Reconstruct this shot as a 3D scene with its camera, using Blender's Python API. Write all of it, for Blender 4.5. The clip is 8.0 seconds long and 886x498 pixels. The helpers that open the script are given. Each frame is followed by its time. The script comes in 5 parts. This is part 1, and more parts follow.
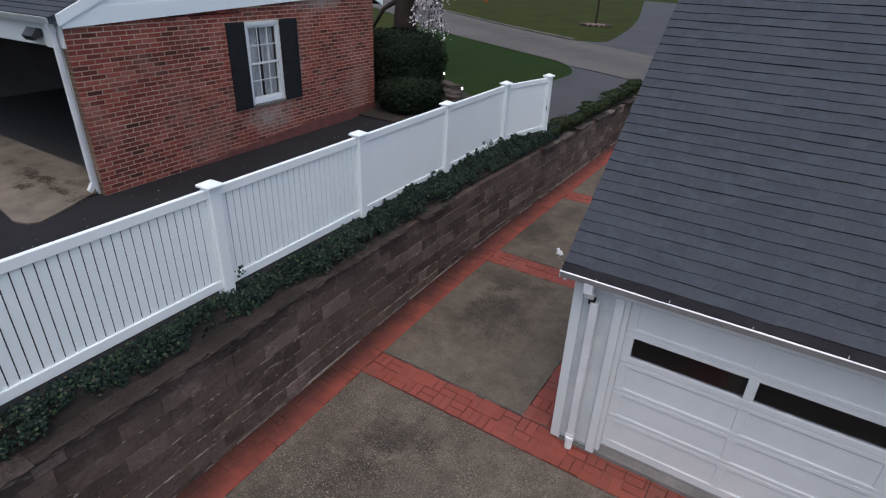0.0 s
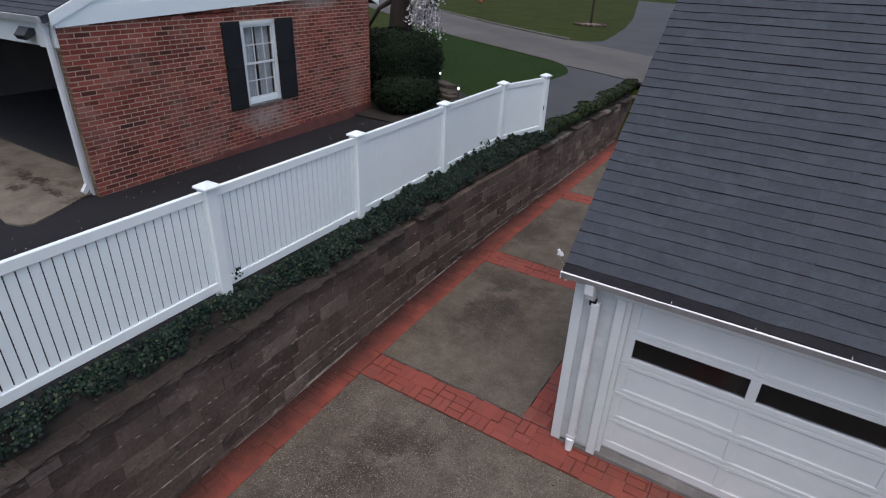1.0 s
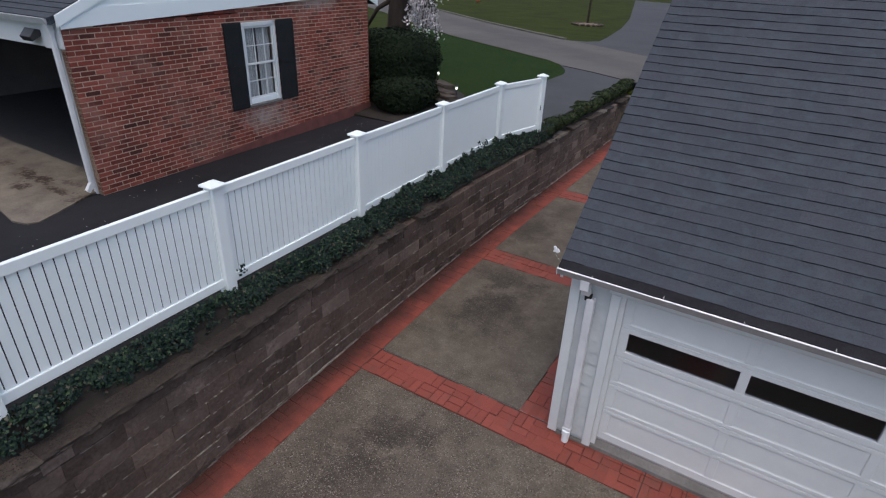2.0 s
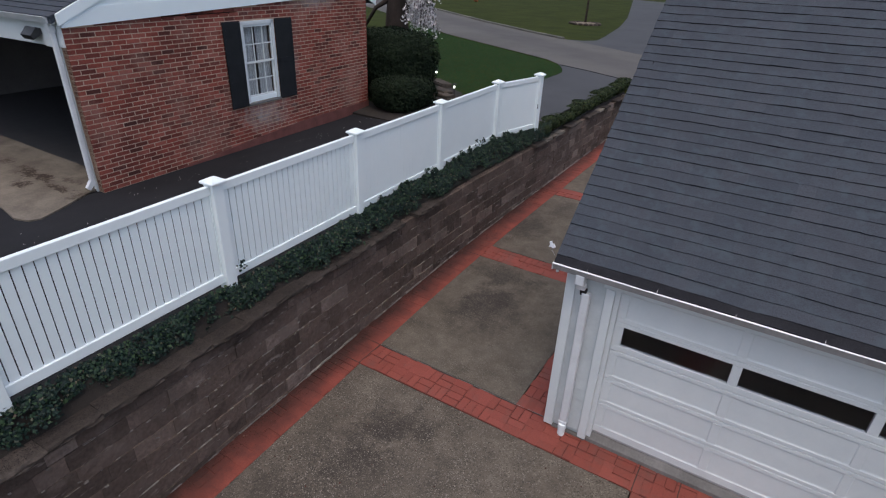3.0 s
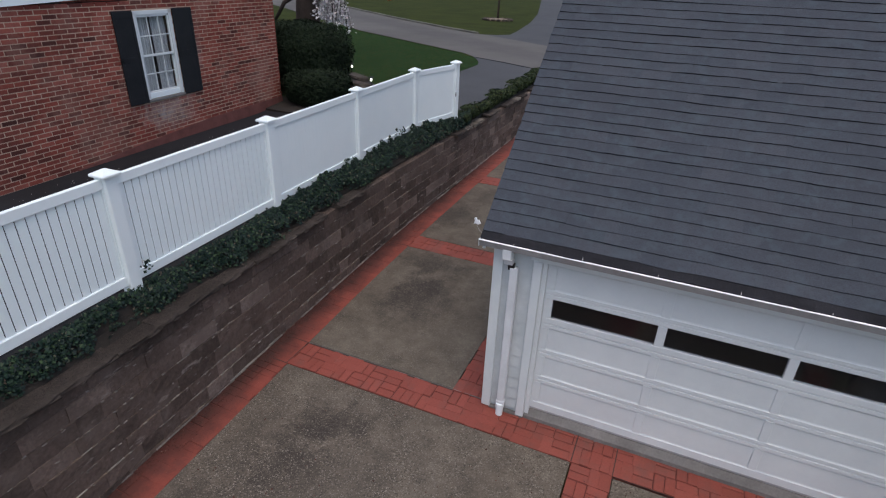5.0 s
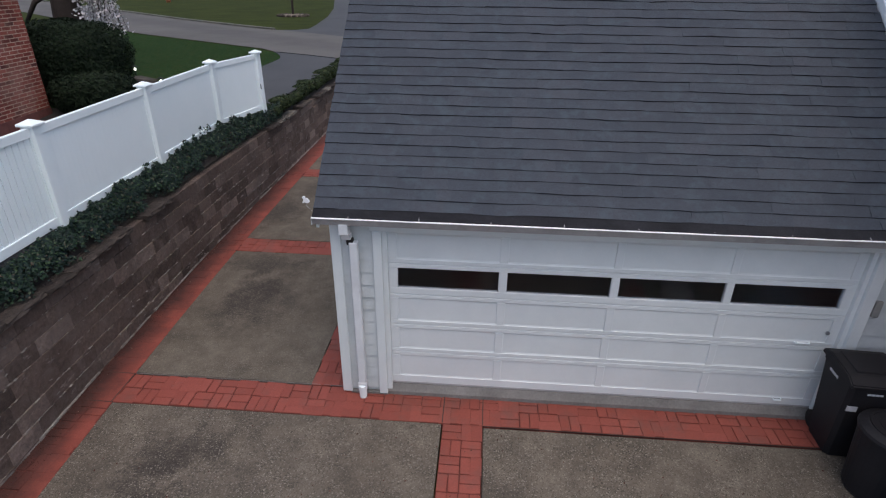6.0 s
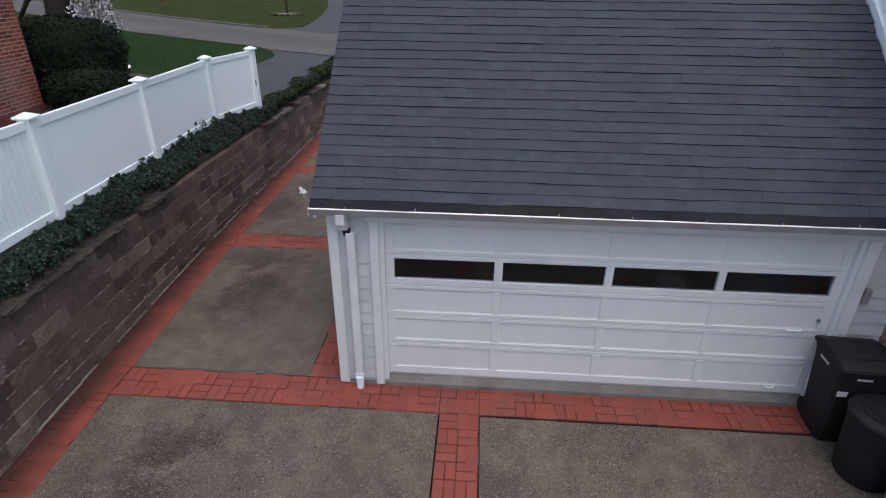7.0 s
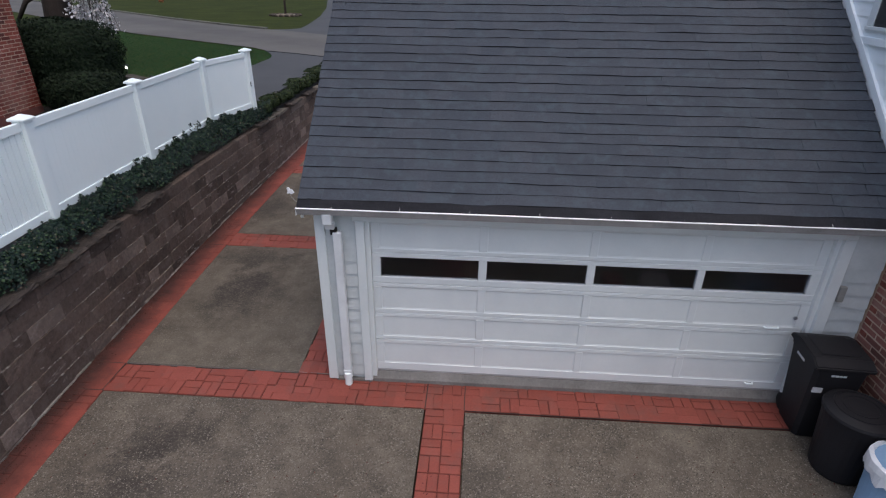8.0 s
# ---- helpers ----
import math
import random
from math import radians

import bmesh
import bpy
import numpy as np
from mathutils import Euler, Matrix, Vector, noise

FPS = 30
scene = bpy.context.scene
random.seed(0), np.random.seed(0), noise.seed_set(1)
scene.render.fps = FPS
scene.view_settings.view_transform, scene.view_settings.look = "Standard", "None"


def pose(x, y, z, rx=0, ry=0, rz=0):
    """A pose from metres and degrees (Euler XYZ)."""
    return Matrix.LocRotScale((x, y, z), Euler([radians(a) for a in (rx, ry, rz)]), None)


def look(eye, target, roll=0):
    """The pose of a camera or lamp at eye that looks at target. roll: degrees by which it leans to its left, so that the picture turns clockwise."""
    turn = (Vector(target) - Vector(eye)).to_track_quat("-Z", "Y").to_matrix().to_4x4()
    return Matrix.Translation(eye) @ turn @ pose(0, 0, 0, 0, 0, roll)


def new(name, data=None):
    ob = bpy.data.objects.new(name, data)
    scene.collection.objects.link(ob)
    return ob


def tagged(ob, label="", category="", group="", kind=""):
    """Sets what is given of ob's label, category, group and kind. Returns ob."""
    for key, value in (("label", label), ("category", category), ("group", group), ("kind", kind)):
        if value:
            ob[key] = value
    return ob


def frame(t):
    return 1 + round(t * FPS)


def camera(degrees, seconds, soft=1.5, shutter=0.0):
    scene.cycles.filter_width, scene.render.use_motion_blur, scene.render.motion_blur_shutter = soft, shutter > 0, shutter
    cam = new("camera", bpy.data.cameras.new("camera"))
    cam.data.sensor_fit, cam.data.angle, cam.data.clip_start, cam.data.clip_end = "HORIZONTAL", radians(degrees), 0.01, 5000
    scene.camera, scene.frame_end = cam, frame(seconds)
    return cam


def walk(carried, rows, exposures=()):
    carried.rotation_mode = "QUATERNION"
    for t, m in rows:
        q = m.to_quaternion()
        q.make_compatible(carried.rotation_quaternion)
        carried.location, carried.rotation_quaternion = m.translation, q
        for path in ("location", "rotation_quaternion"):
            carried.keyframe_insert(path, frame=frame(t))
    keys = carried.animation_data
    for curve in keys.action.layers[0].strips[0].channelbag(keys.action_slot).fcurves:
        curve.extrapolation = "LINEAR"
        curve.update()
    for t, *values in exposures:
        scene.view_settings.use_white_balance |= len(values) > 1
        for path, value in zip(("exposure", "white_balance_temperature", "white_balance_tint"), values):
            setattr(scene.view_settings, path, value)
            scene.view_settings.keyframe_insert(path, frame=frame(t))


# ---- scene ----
cam = camera(77.6, 8.0, 1.18)
# seconds, eye x y z, yaw, pitch, roll
ROWS = [
    (0.0, 0.801, -5.17, 5.183, 32.07, -27.24, 2.18),
    (0.5, 0.742, -5.142, 5.16, 31.84, -27.17, 2.23),
    (1.0, 0.731, -5.154, 5.172, 31.5, -27.24, 2.25),
    (1.5, 0.754, -5.233, 5.228, 31.29, -27.3, 2.34),
    (3.0, 0.858, -5.382, 5.23, 31.01, -27.38, 2.4),
    (3.5, 0.862, -5.404, 5.183, 30.83, -27.42, 2.55),
    (4.0, 0.835, -5.391, 5.113, 30.69, -27.33, 2.69),
    (4.5, 0.807, -5.332, 5.043, 30.62, -27.38, 2.76),
    (4.7, 0.832, -5.305, 5.012, 29.4, -27.29, 2.71),
    (4.9, 0.866, -5.287, 4.972, 26.0, -27.15, 2.45),
    (5.0, 0.885, -5.281, 4.95, 22.92, -26.95, 2.25),
    (5.1, 0.903, -5.278, 4.926, 18.2, -26.8, 1.89),
    (5.2, 0.915, -5.276, 4.9, 12.0, -26.6, 1.48),
    (5.3, 0.918, -5.272, 4.87, 7.6, -26.55, 1.15),
    (5.4, 0.918, -5.268, 4.838, 5.5, -26.6, 0.95),
    (5.6, 0.91, -5.263, 4.77, 4.5, -26.65, 0.8),
    (6.0, 0.885, -5.26, 4.63, 4.2, -26.67, 0.7),
    (6.3, 0.858, -5.267, 4.546, 4.13, -26.64, 0.62),
    (6.5, 0.843, -5.282, 4.536, 4.0, -26.65, 0.66),
    (7.0, 0.882, -5.354, 4.561, 3.63, -26.68, 0.68),
    (7.5, 0.933, -5.4, 4.616, 3.7, -26.77, 0.63),
    (8.0, 1.059, -5.471, 4.612, 3.66, -26.66, 0.69),
]
walk(cam, [(t, pose(x, y, z, 90 + pitch, 0, yaw) @ pose(0, 0, 0, 0, 0, roll)) for t, x, y, z, yaw, pitch, roll in ROWS],
     exposures=[(0.0, -0.06), (5.0, -0.06), (6.3, 0.0), (8.0, 0.01)])

# ---- sky and light: a bright overcast day ----
world = bpy.data.worlds.new("overcast_sky")
scene.world = world
world.use_nodes = True
wn = world.node_tree
sky = wn.nodes.new("ShaderNodeTexSky")
sky.sky_type = "NISHITA"
sky.sun_disc = False
sky.sun_elevation, sky.sun_rotation = radians(73), radians(150)
sky.air_density, sky.dust_density, sky.ozone_density = 1.0, 4.3, 1.0
back = wn.nodes["Background"]
back.inputs["Strength"].default_value = 0.212
wn.links.new(sky.outputs["Color"], back.inputs["Color"])
sun_data = bpy.data.lights.new("sun", "SUN")
sun_data.energy, sun_data.angle, sun_data.color = 0.2, radians(90), (1.0, 0.985, 0.97)
sun = new("sun", sun_data)
sun.matrix_world = look((0.5, -2.5, 11), (0, 0, 0))


# ---- materials ----
def nodes_of(name):
    m = bpy.data.materials.new(name)
    m.use_nodes = True
    nt = m.node_tree
    return m, nt, nt.nodes["Principled BSDF"]


def link(nt, a, b):
    nt.links.new(a, b)


def value_noise(nt, scale, detail=4, rough=0.6, stretch=None):
    tex = nt.nodes.new("ShaderNodeTexNoise")
    tex.inputs["Scale"].default_value = scale
    tex.inputs["Detail"].default_value = detail
    tex.inputs["Roughness"].default_value = rough
    geo = nt.nodes.new("ShaderNodeNewGeometry")
    src = geo.outputs["Position"]
    if stretch:
        mul = nt.nodes.new("ShaderNodeVectorMath")
        mul.operation = "MULTIPLY"
        mul.inputs[1].default_value = stretch
        link(nt, src, mul.inputs[0])
        src = mul.outputs[0]
    link(nt, src, tex.inputs["Vector"])
    return tex.outputs["Fac"]


def ramp(nt, fac, stops):
    r = nt.nodes.new("ShaderNodeValToRGB")
    e = r.color_ramp.elements
    while len(e) < len(stops):
        e.new(0.5)
    for el, (p, c) in zip(e, stops):
        el.position, el.color = p, (*c, 1) if len(c) == 3 else c
    link(nt, fac, r.inputs["Fac"])
    return r.outputs["Color"]


def mix(nt, fac, a, b, mode="MIX"):
    m = nt.nodes.new("ShaderNodeMix")
    m.data_type, m.blend_type = "RGBA", mode
    for socket, v in ((m.inputs[0], fac), (m.inputs[6], a), (m.inputs[7], b)):
        if isinstance(v, (int, float)):
            socket.default_value = v
        elif isinstance(v, tuple):
            socket.default_value = (*v, 1)
        else:
            link(nt, v, socket)
    return m.outputs[2]


def bump(nt, p, height, strength, distance=0.01):
    b = nt.nodes.new("ShaderNodeBump")
    b.inputs["Strength"].default_value, b.inputs["Distance"].default_value = strength, distance
    link(nt, height, b.inputs["Height"])
    link(nt, b.outputs["Normal"], p.inputs["Normal"])


def piece_random(nt, island=False):
    if island:
        return nt.nodes.new("ShaderNodeNewGeometry").outputs["Random Per Island"]
    return nt.nodes.new("ShaderNodeObjectInfo").outputs["Random"]


def surface(name, dark, light, big=1.5, fine=40.0, rough=0.7, relief=0.15, metal=0.0, spread=(0.3, 0.7), speck=0.2, stretch=None, distance=0.004, gloss=0.5):
    """A surface that goes from dark to light in large patches, with fine grain over it."""
    m, nt, p = nodes_of(name)
    base = ramp(nt, value_noise(nt, big, 5, 0.65, stretch), [(spread[0], dark), (spread[1], light)])
    grain = value_noise(nt, fine, 6, 0.7)
    col = mix(nt, speck, base, ramp(nt, grain, [(0.3, (0.25, 0.25, 0.25)), (0.7, (0.75, 0.75, 0.75))]), "OVERLAY")
    link(nt, col, p.inputs["Base Color"])
    p.inputs["Roughness"].default_value, p.inputs["Metallic"].default_value = rough, metal
    p.inputs["Specular IOR Level"].default_value = gloss
    bump(nt, p, grain, relief, distance)
    return m


def spot(nt, centre, size, force, hard=False):
    """How strongly a ragged stain round a centre covers a surface."""
    geo = nt.nodes.new("ShaderNodeNewGeometry")
    sub = nt.nodes.new("ShaderNodeVectorMath")
    sub.operation = "SUBTRACT"
    sub.inputs[1].default_value = centre
    link(nt, geo.outputs["Position"], sub.inputs[0])
    div = nt.nodes.new("ShaderNodeVectorMath")
    div.operation = "DIVIDE"
    div.inputs[1].default_value = size
    link(nt, sub.outputs[0], div.inputs[0])
    ln = nt.nodes.new("ShaderNodeVectorMath")
    ln.operation = "LENGTH"
    link(nt, div.outputs[0], ln.inputs[0])
    add = nt.nodes.new("ShaderNodeMath")
    add.operation = "MULTIPLY_ADD"
    link(nt, value_noise(nt, 5.0, 8, 0.8, (1, 1, 0.6)), add.inputs[0])
    add.inputs[1].default_value = 2.4
    link(nt, ln.outputs["Value"], add.inputs[2])
    low = nt.nodes.new("ShaderNodeMath")
    low.operation = "SUBTRACT"
    link(nt, add.outputs[0], low.inputs[0])
    low.inputs[1].default_value = 1.0
    if hard:
        return ramp(nt, low.outputs[0], [(0.5, (force,) * 3), (0.75, (0, 0, 0))])
    return ramp(nt, low.outputs[0], [(0.2, (force,) * 3), (0.6, (force * 0.4,) * 3), (0.95, (0, 0, 0))])


def maths(nt, op, a, b):
    n = nt.nodes.new("ShaderNodeMath")
    n.operation = op
    for socket, v in zip(n.inputs, (a, b)):
        if isinstance(v, (int, float)):
            socket.default_value = v
        else:
            link(nt, v, socket)
    return n.outputs[0]


def foot_darkening(nt):
    """How far the paving darkens, with a ragged edge, towards the retaining wall's curved foot."""
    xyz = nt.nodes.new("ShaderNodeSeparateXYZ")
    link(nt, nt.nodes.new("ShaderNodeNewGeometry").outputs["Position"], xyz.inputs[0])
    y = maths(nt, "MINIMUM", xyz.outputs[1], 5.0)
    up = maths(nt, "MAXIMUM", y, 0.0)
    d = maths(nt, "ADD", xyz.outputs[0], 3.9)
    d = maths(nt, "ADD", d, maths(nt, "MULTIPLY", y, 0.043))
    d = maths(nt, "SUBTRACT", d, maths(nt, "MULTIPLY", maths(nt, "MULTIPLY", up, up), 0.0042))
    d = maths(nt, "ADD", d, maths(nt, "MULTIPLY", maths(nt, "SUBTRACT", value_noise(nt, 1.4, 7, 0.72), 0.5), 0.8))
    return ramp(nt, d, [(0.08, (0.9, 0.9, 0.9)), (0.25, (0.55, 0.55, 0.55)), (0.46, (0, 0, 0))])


def pieces(name, stops, rough=0.85, island=False, patch=None, patch_scale=1.2, relief=0.35, fine=60.0, speck=0.3, distance=0.004, blooms=(), soot=None, fleck=None, foot_tone=None, gloss=0.5):
    """Pieces that differ one from another by a random number, with grain and, where given, weathered patches."""
    m, nt, p = nodes_of(name)
    base = ramp(nt, piece_random(nt, island), stops)
    grain = value_noise(nt, fine, 6, 0.7)
    base = mix(nt, speck, base, ramp(nt, grain, [(0.28, (0.2, 0.2, 0.2)), (0.72, (0.8, 0.8, 0.8))]), "OVERLAY")
    if soot:
        where = ramp(nt, value_noise(nt, 1.3, 6, 0.7), [(0.45, (0, 0, 0)), (0.68, (0.7, 0.7, 0.7))])
        base = mix(nt, where, base, soot)
    for bloom in blooms:
        base = mix(nt, spot(nt, *bloom), base, (0.4, 0.36, 0.34))
    if fleck:
        where = ramp(nt, value_noise(nt, 9, 6, 0.72, (1, 0.3, 1.1)), [(0.6, (0, 0, 0)), (0.69, (0.8, 0.8, 0.8))])
        base = mix(nt, where, base, fleck)
    if foot_tone:
        base = mix(nt, foot_darkening(nt), base, foot_tone)
    if patch:
        where = ramp(nt, value_noise(nt, patch_scale, 5, 0.7), [(0.5, (0, 0, 0)), (0.72, (0.75, 0.75, 0.75))])
        base = mix(nt, where, base, patch)
    link(nt, base, p.inputs["Base Color"])
    p.inputs["Roughness"].default_value = rough
    p.inputs["Specular IOR Level"].default_value = gloss
    bump(nt, p, grain, relief, distance)
    return m


def stained(name, dark, light, stains, stain_color, rough=0.85, pebbly=1.0):
    """Worn exposed aggregate: pebbles in a grey-brown matrix, mottled, with dark speckled oil and damp stains at places of the drive."""
    m, nt, p = nodes_of(name)
    base = ramp(nt, value_noise(nt, 0.8, 7, 0.66), [(0.36, dark), (0.64, light)])
    blotch = value_noise(nt, 3.2, 8, 0.72)
    base = mix(nt, 0.45, base, ramp(nt, blotch, [(0.36, (0.3, 0.3, 0.31)), (0.66, (0.68, 0.67, 0.65))]), "OVERLAY")
    vor = nt.nodes.new("ShaderNodeTexVoronoi")
    vor.inputs["Scale"].default_value = 88
    geo = nt.nodes.new("ShaderNodeNewGeometry")
    link(nt, geo.outputs["Position"], vor.inputs["Vector"])
    bw = nt.nodes.new("ShaderNodeSeparateColor")
    link(nt, vor.outputs["Color"], bw.inputs[0])
    wob = value_noise(nt, 2.6, 9, 0.78)
    grit = ramp(nt, value_noise(nt, 34, 4, 0.8), [(0.4, (0.45, 0.45, 0.45)), (0.55, (1, 1, 1))])
    for x, y, rx, ry, force in stains:
        sub = nt.nodes.new("ShaderNodeVectorMath")
        sub.operation = "SUBTRACT"
        sub.inputs[1].default_value = (x, y, 0)
        link(nt, geo.outputs["Position"], sub.inputs[0])
        div = nt.nodes.new("ShaderNodeVectorMath")
        div.operation = "MULTIPLY"
        div.inputs[1].default_value = (1 / rx, 1 / ry, 0)
        link(nt, sub.outputs[0], div.inputs[0])
        ln = nt.nodes.new("ShaderNodeVectorMath")
        ln.operation = "LENGTH"
        link(nt, div.outputs[0], ln.inputs[0])
        add = nt.nodes.new("ShaderNodeMath")
        add.operation = "MULTIPLY_ADD"
        link(nt, wob, add.inputs[0])
        add.inputs[1].default_value = 3.2
        link(nt, ln.outputs["Value"], add.inputs[2])
        low = nt.nodes.new("ShaderNodeMath")
        low.operation = "SUBTRACT"
        link(nt, add.outputs[0], low.inputs[0])
        low.inputs[1].default_value = 1.5
        f = ramp(nt, low.outputs[0], [(0.1, (force, force, force)), (0.55, (force * 0.7,) * 3), (1.0, (0, 0, 0))])
        f = mix(nt, 1.0, f, grit, "MULTIPLY")
        base = mix(nt, f, base, stain_color)
    # pebbles laid bare where the cement skin has worn off
    bare = ramp(nt, value_noise(nt, 1.1, 6, 0.7), [(0.36, (0.35 * pebbly,) * 3), (0.6, (pebbly,) * 3)])
    pale = mix(nt, 1.0, ramp(nt, bw.outputs[0], [(0.76, (0, 0, 0)), (0.9, (0.3, 0.3, 0.3)), (0.99, (0.8, 0.8, 0.8))]), bare, "MULTIPLY")
    sunk = mix(nt, 1.0, ramp(nt, bw.outputs[1], [(0.05, (0.9, 0.9, 0.9)), (0.4, (0, 0, 0))]), bare, "MULTIPLY")
    base = mix(nt, sunk, base, (0.028, 0.024, 0.02))
    base = mix(nt, pale, base, (0.3, 0.268, 0.23))
    link(nt, base, p.inputs["Base Color"])
    p.inputs["Roughness"].default_value = rough
    p.inputs["Specular IOR Level"].default_value = 0.3
    bump(nt, p, bw.outputs[0], 0.35, 0.004)
    return m


def littered(name, dark, light, stain_color, spots):
    """Mottled concrete with ragged brown smears of rotten leaves."""
    m, nt, p = nodes_of(name)
    base = ramp(nt, value_noise(nt, 1.3, 6, 0.68), [(0.36, dark), (0.62, light)])
    grain = value_noise(nt, 40, 6, 0.7)
    base = mix(nt, 0.4, base, ramp(nt, grain, [(0.3, (0.25, 0.25, 0.25)), (0.7, (0.75, 0.75, 0.75))]), "OVERLAY")
    torn = ramp(nt, value_noise(nt, 11, 5, 0.7), [(0.4, (0.12, 0.12, 0.12)), (0.5, (1, 1, 1))])
    for centre, size, force in spots:
        base = mix(nt, mix(nt, 1.0, spot(nt, centre, size, force, True), torn, "MULTIPLY"), base, stain_color)
    link(nt, base, p.inputs["Base Color"])
    p.inputs["Roughness"].default_value, p.inputs["Specular IOR Level"].default_value = 0.85, 0.3
    bump(nt, p, grain, 0.25, 0.004)
    return m


def worn_road(name, dark, light):
    """Pale worn street, darker along the wheel tracks of its far lane."""
    m, nt, p = nodes_of(name)
    base = ramp(nt, value_noise(nt, 0.16, 5, 0.65), [(0.38, dark), (0.62, light)])
    grain = value_noise(nt, 20, 6, 0.7)
    base = mix(nt, 0.25, base, ramp(nt, grain, [(0.3, (0.25, 0.25, 0.25)), (0.7, (0.75, 0.75, 0.75))]), "OVERLAY")
    xyz = nt.nodes.new("ShaderNodeSeparateXYZ")
    link(nt, nt.nodes.new("ShaderNodeNewGeometry").outputs["Position"], xyz.inputs[0])
    across = maths(nt, "ADD", maths(nt, "MULTIPLY", xyz.outputs[0], 0.6), maths(nt, "MULTIPLY", xyz.outputs[1], 0.8))
    across = maths(nt, "ADD", across, value_noise(nt, 0.7, 4, 0.6))
    across = maths(nt, "DIVIDE", maths(nt, "SUBTRACT", across, 8.5), 6.0)
    base = mix(nt, 1.0, base, ramp(nt, across, [(0.1, (1, 1, 1)), (0.4, (0.95, 0.95, 0.95)), (0.55, (0.76, 0.76, 0.78)), (0.74, (0.8, 0.8, 0.81)), (0.86, (1, 1, 1))]), "MULTIPLY")
    link(nt, base, p.inputs["Base Color"])
    p.inputs["Roughness"].default_value = 0.9
    bump(nt, p, grain, 0.2, 0.004)
    return m


PADSPOTS = (((-10.39, -1.22, 1.55), (0.75, 0.32, 2), 1.0),
            ((-9.99, -1.19, 1.55), (0.45, 0.26, 2), 1.0),
            ((-10.05, -1.56, 1.55), (0.52, 0.32, 2), 0.98),
            ((-9.42, -1.3, 1.55), (0.68, 0.19, 2), 0.92),
            ((-11.56, -1.14, 1.55), (0.45, 0.24, 2), 0.69),
            ((-9.56, -1.0, 1.55), (0.6, 0.19, 2), 0.57),
            ((-8.72, -1.24, 1.55), (0.52, 0.48, 2), 0.69),
            ((-10.77, -1.12, 1.55), (0.45, 0.22, 2), 0.8))
WHITE = surface("white_painted_wood", (0.615, 0.655, 0.67), (0.71, 0.745, 0.75), 1.2, 30, 0.45, 0.08, speck=0.06)
VINYL = surface("white_vinyl", (0.8, 0.88, 0.895), (0.86, 0.92, 0.93), 0.8, 18, 0.35, 0.03, speck=0.03)
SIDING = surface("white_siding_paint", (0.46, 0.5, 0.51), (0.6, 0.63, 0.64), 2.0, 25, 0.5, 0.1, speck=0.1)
# the taller house's boards, paler than the garage's
SIDING_PALE = surface("pale_white_siding", (0.84, 0.89, 0.91), (0.89, 0.92, 0.935), 1.5, 25, 0.45, 0.08, speck=0.06)
# this grey holds both grime and the shade below the gutter's lip
TROUGH = surface("grimy_shaded_aluminium", (0.27, 0.26, 0.255), (0.42, 0.41, 0.405), 4.0, 40, 0.4, 0.05, speck=0.2)
GUTTER = surface("white_aluminium", (0.6, 0.62, 0.64), (0.74, 0.76, 0.78), 3.0, 40, 0.3, 0.04, speck=0.1)
LIP = surface("bright_metal_lip", (0.85, 0.86, 0.88), (0.92, 0.92, 0.93), 3.0, 40, 0.2, 0.03, speck=0.05)
DEBRIS = surface("gutter_debris", (0.03, 0.027, 0.03), (0.085, 0.075, 0.075), 9, 60, 0.95, 0.6, speck=0.5)
BIN_RED = surface("red_plastic", (0.2, 0.02, 0.02), (0.3, 0.03, 0.03), 3, 40, 0.5, 0.05)
BIN_GREY = surface("pale_plastic", (0.45, 0.45, 0.45), (0.6, 0.6, 0.6), 3, 40, 0.5, 0.05)
BIN_OLIVE = surface("olive_plastic", (0.25, 0.27, 0.2), (0.36, 0.38, 0.28), 12, 40, 0.6, 0.05)
STEEL = surface("dull_steel", (0.3, 0.31, 0.33), (0.5, 0.51, 0.53), 8, 60, 0.4, 0.05, metal=0.8)
# floodlight metal; also colours the brick garage floor dark for the shade inside
DARKGREY = surface("dark_metal_and_floor_shade", (0.03, 0.031, 0.034), (0.05, 0.051, 0.055), 5, 40, 0.5, 0.05)
BLACKPAINT = surface("black_shutter_paint", (0.008, 0.009, 0.011), (0.015, 0.016, 0.019), 3, 40, 0.6, 0.06, speck=0.1, gloss=0.3)
# dark tone that stands in for unlit rooms behind openings and panes
DARKROOM = surface("unlit_room_dark", (0.1, 0.093, 0.094), (0.15, 0.14, 0.14), 0.9, 30, 0.9, 0.1)
CONCRETE = surface("grey_concrete", (0.12, 0.115, 0.108), (0.215, 0.205, 0.195), 2.2, 45, 0.85, 0.3, speck=0.35)
ASPHALT = surface("black_asphalt", (0.011, 0.011, 0.013), (0.02, 0.02, 0.023), 0.8, 70, 0.85, 0.3, speck=0.35, gloss=0.2)
ASPHALT_GREY = surface("grey_asphalt", (0.034, 0.035, 0.0385), (0.053, 0.054, 0.0585), 0.35, 30, 0.9, 0.3, speck=0.25)
ROAD = worn_road("road_surface", (0.062, 0.056, 0.05), (0.098, 0.09, 0.082))
KERB = surface("kerb_concrete", (0.06, 0.058, 0.048), (0.13, 0.125, 0.105), 0.6, 20, 0.9, 0.2, speck=0.3)
JOINT = surface("dark_joint", (0.03, 0.018, 0.015), (0.09, 0.045, 0.035), 4, 50, 0.9, 0.4)
BED = surface("red_stamped_bed", (0.075, 0.023, 0.018), (0.15, 0.04, 0.03), 1.5, 50, 0.8, 0.3, gloss=0.3)
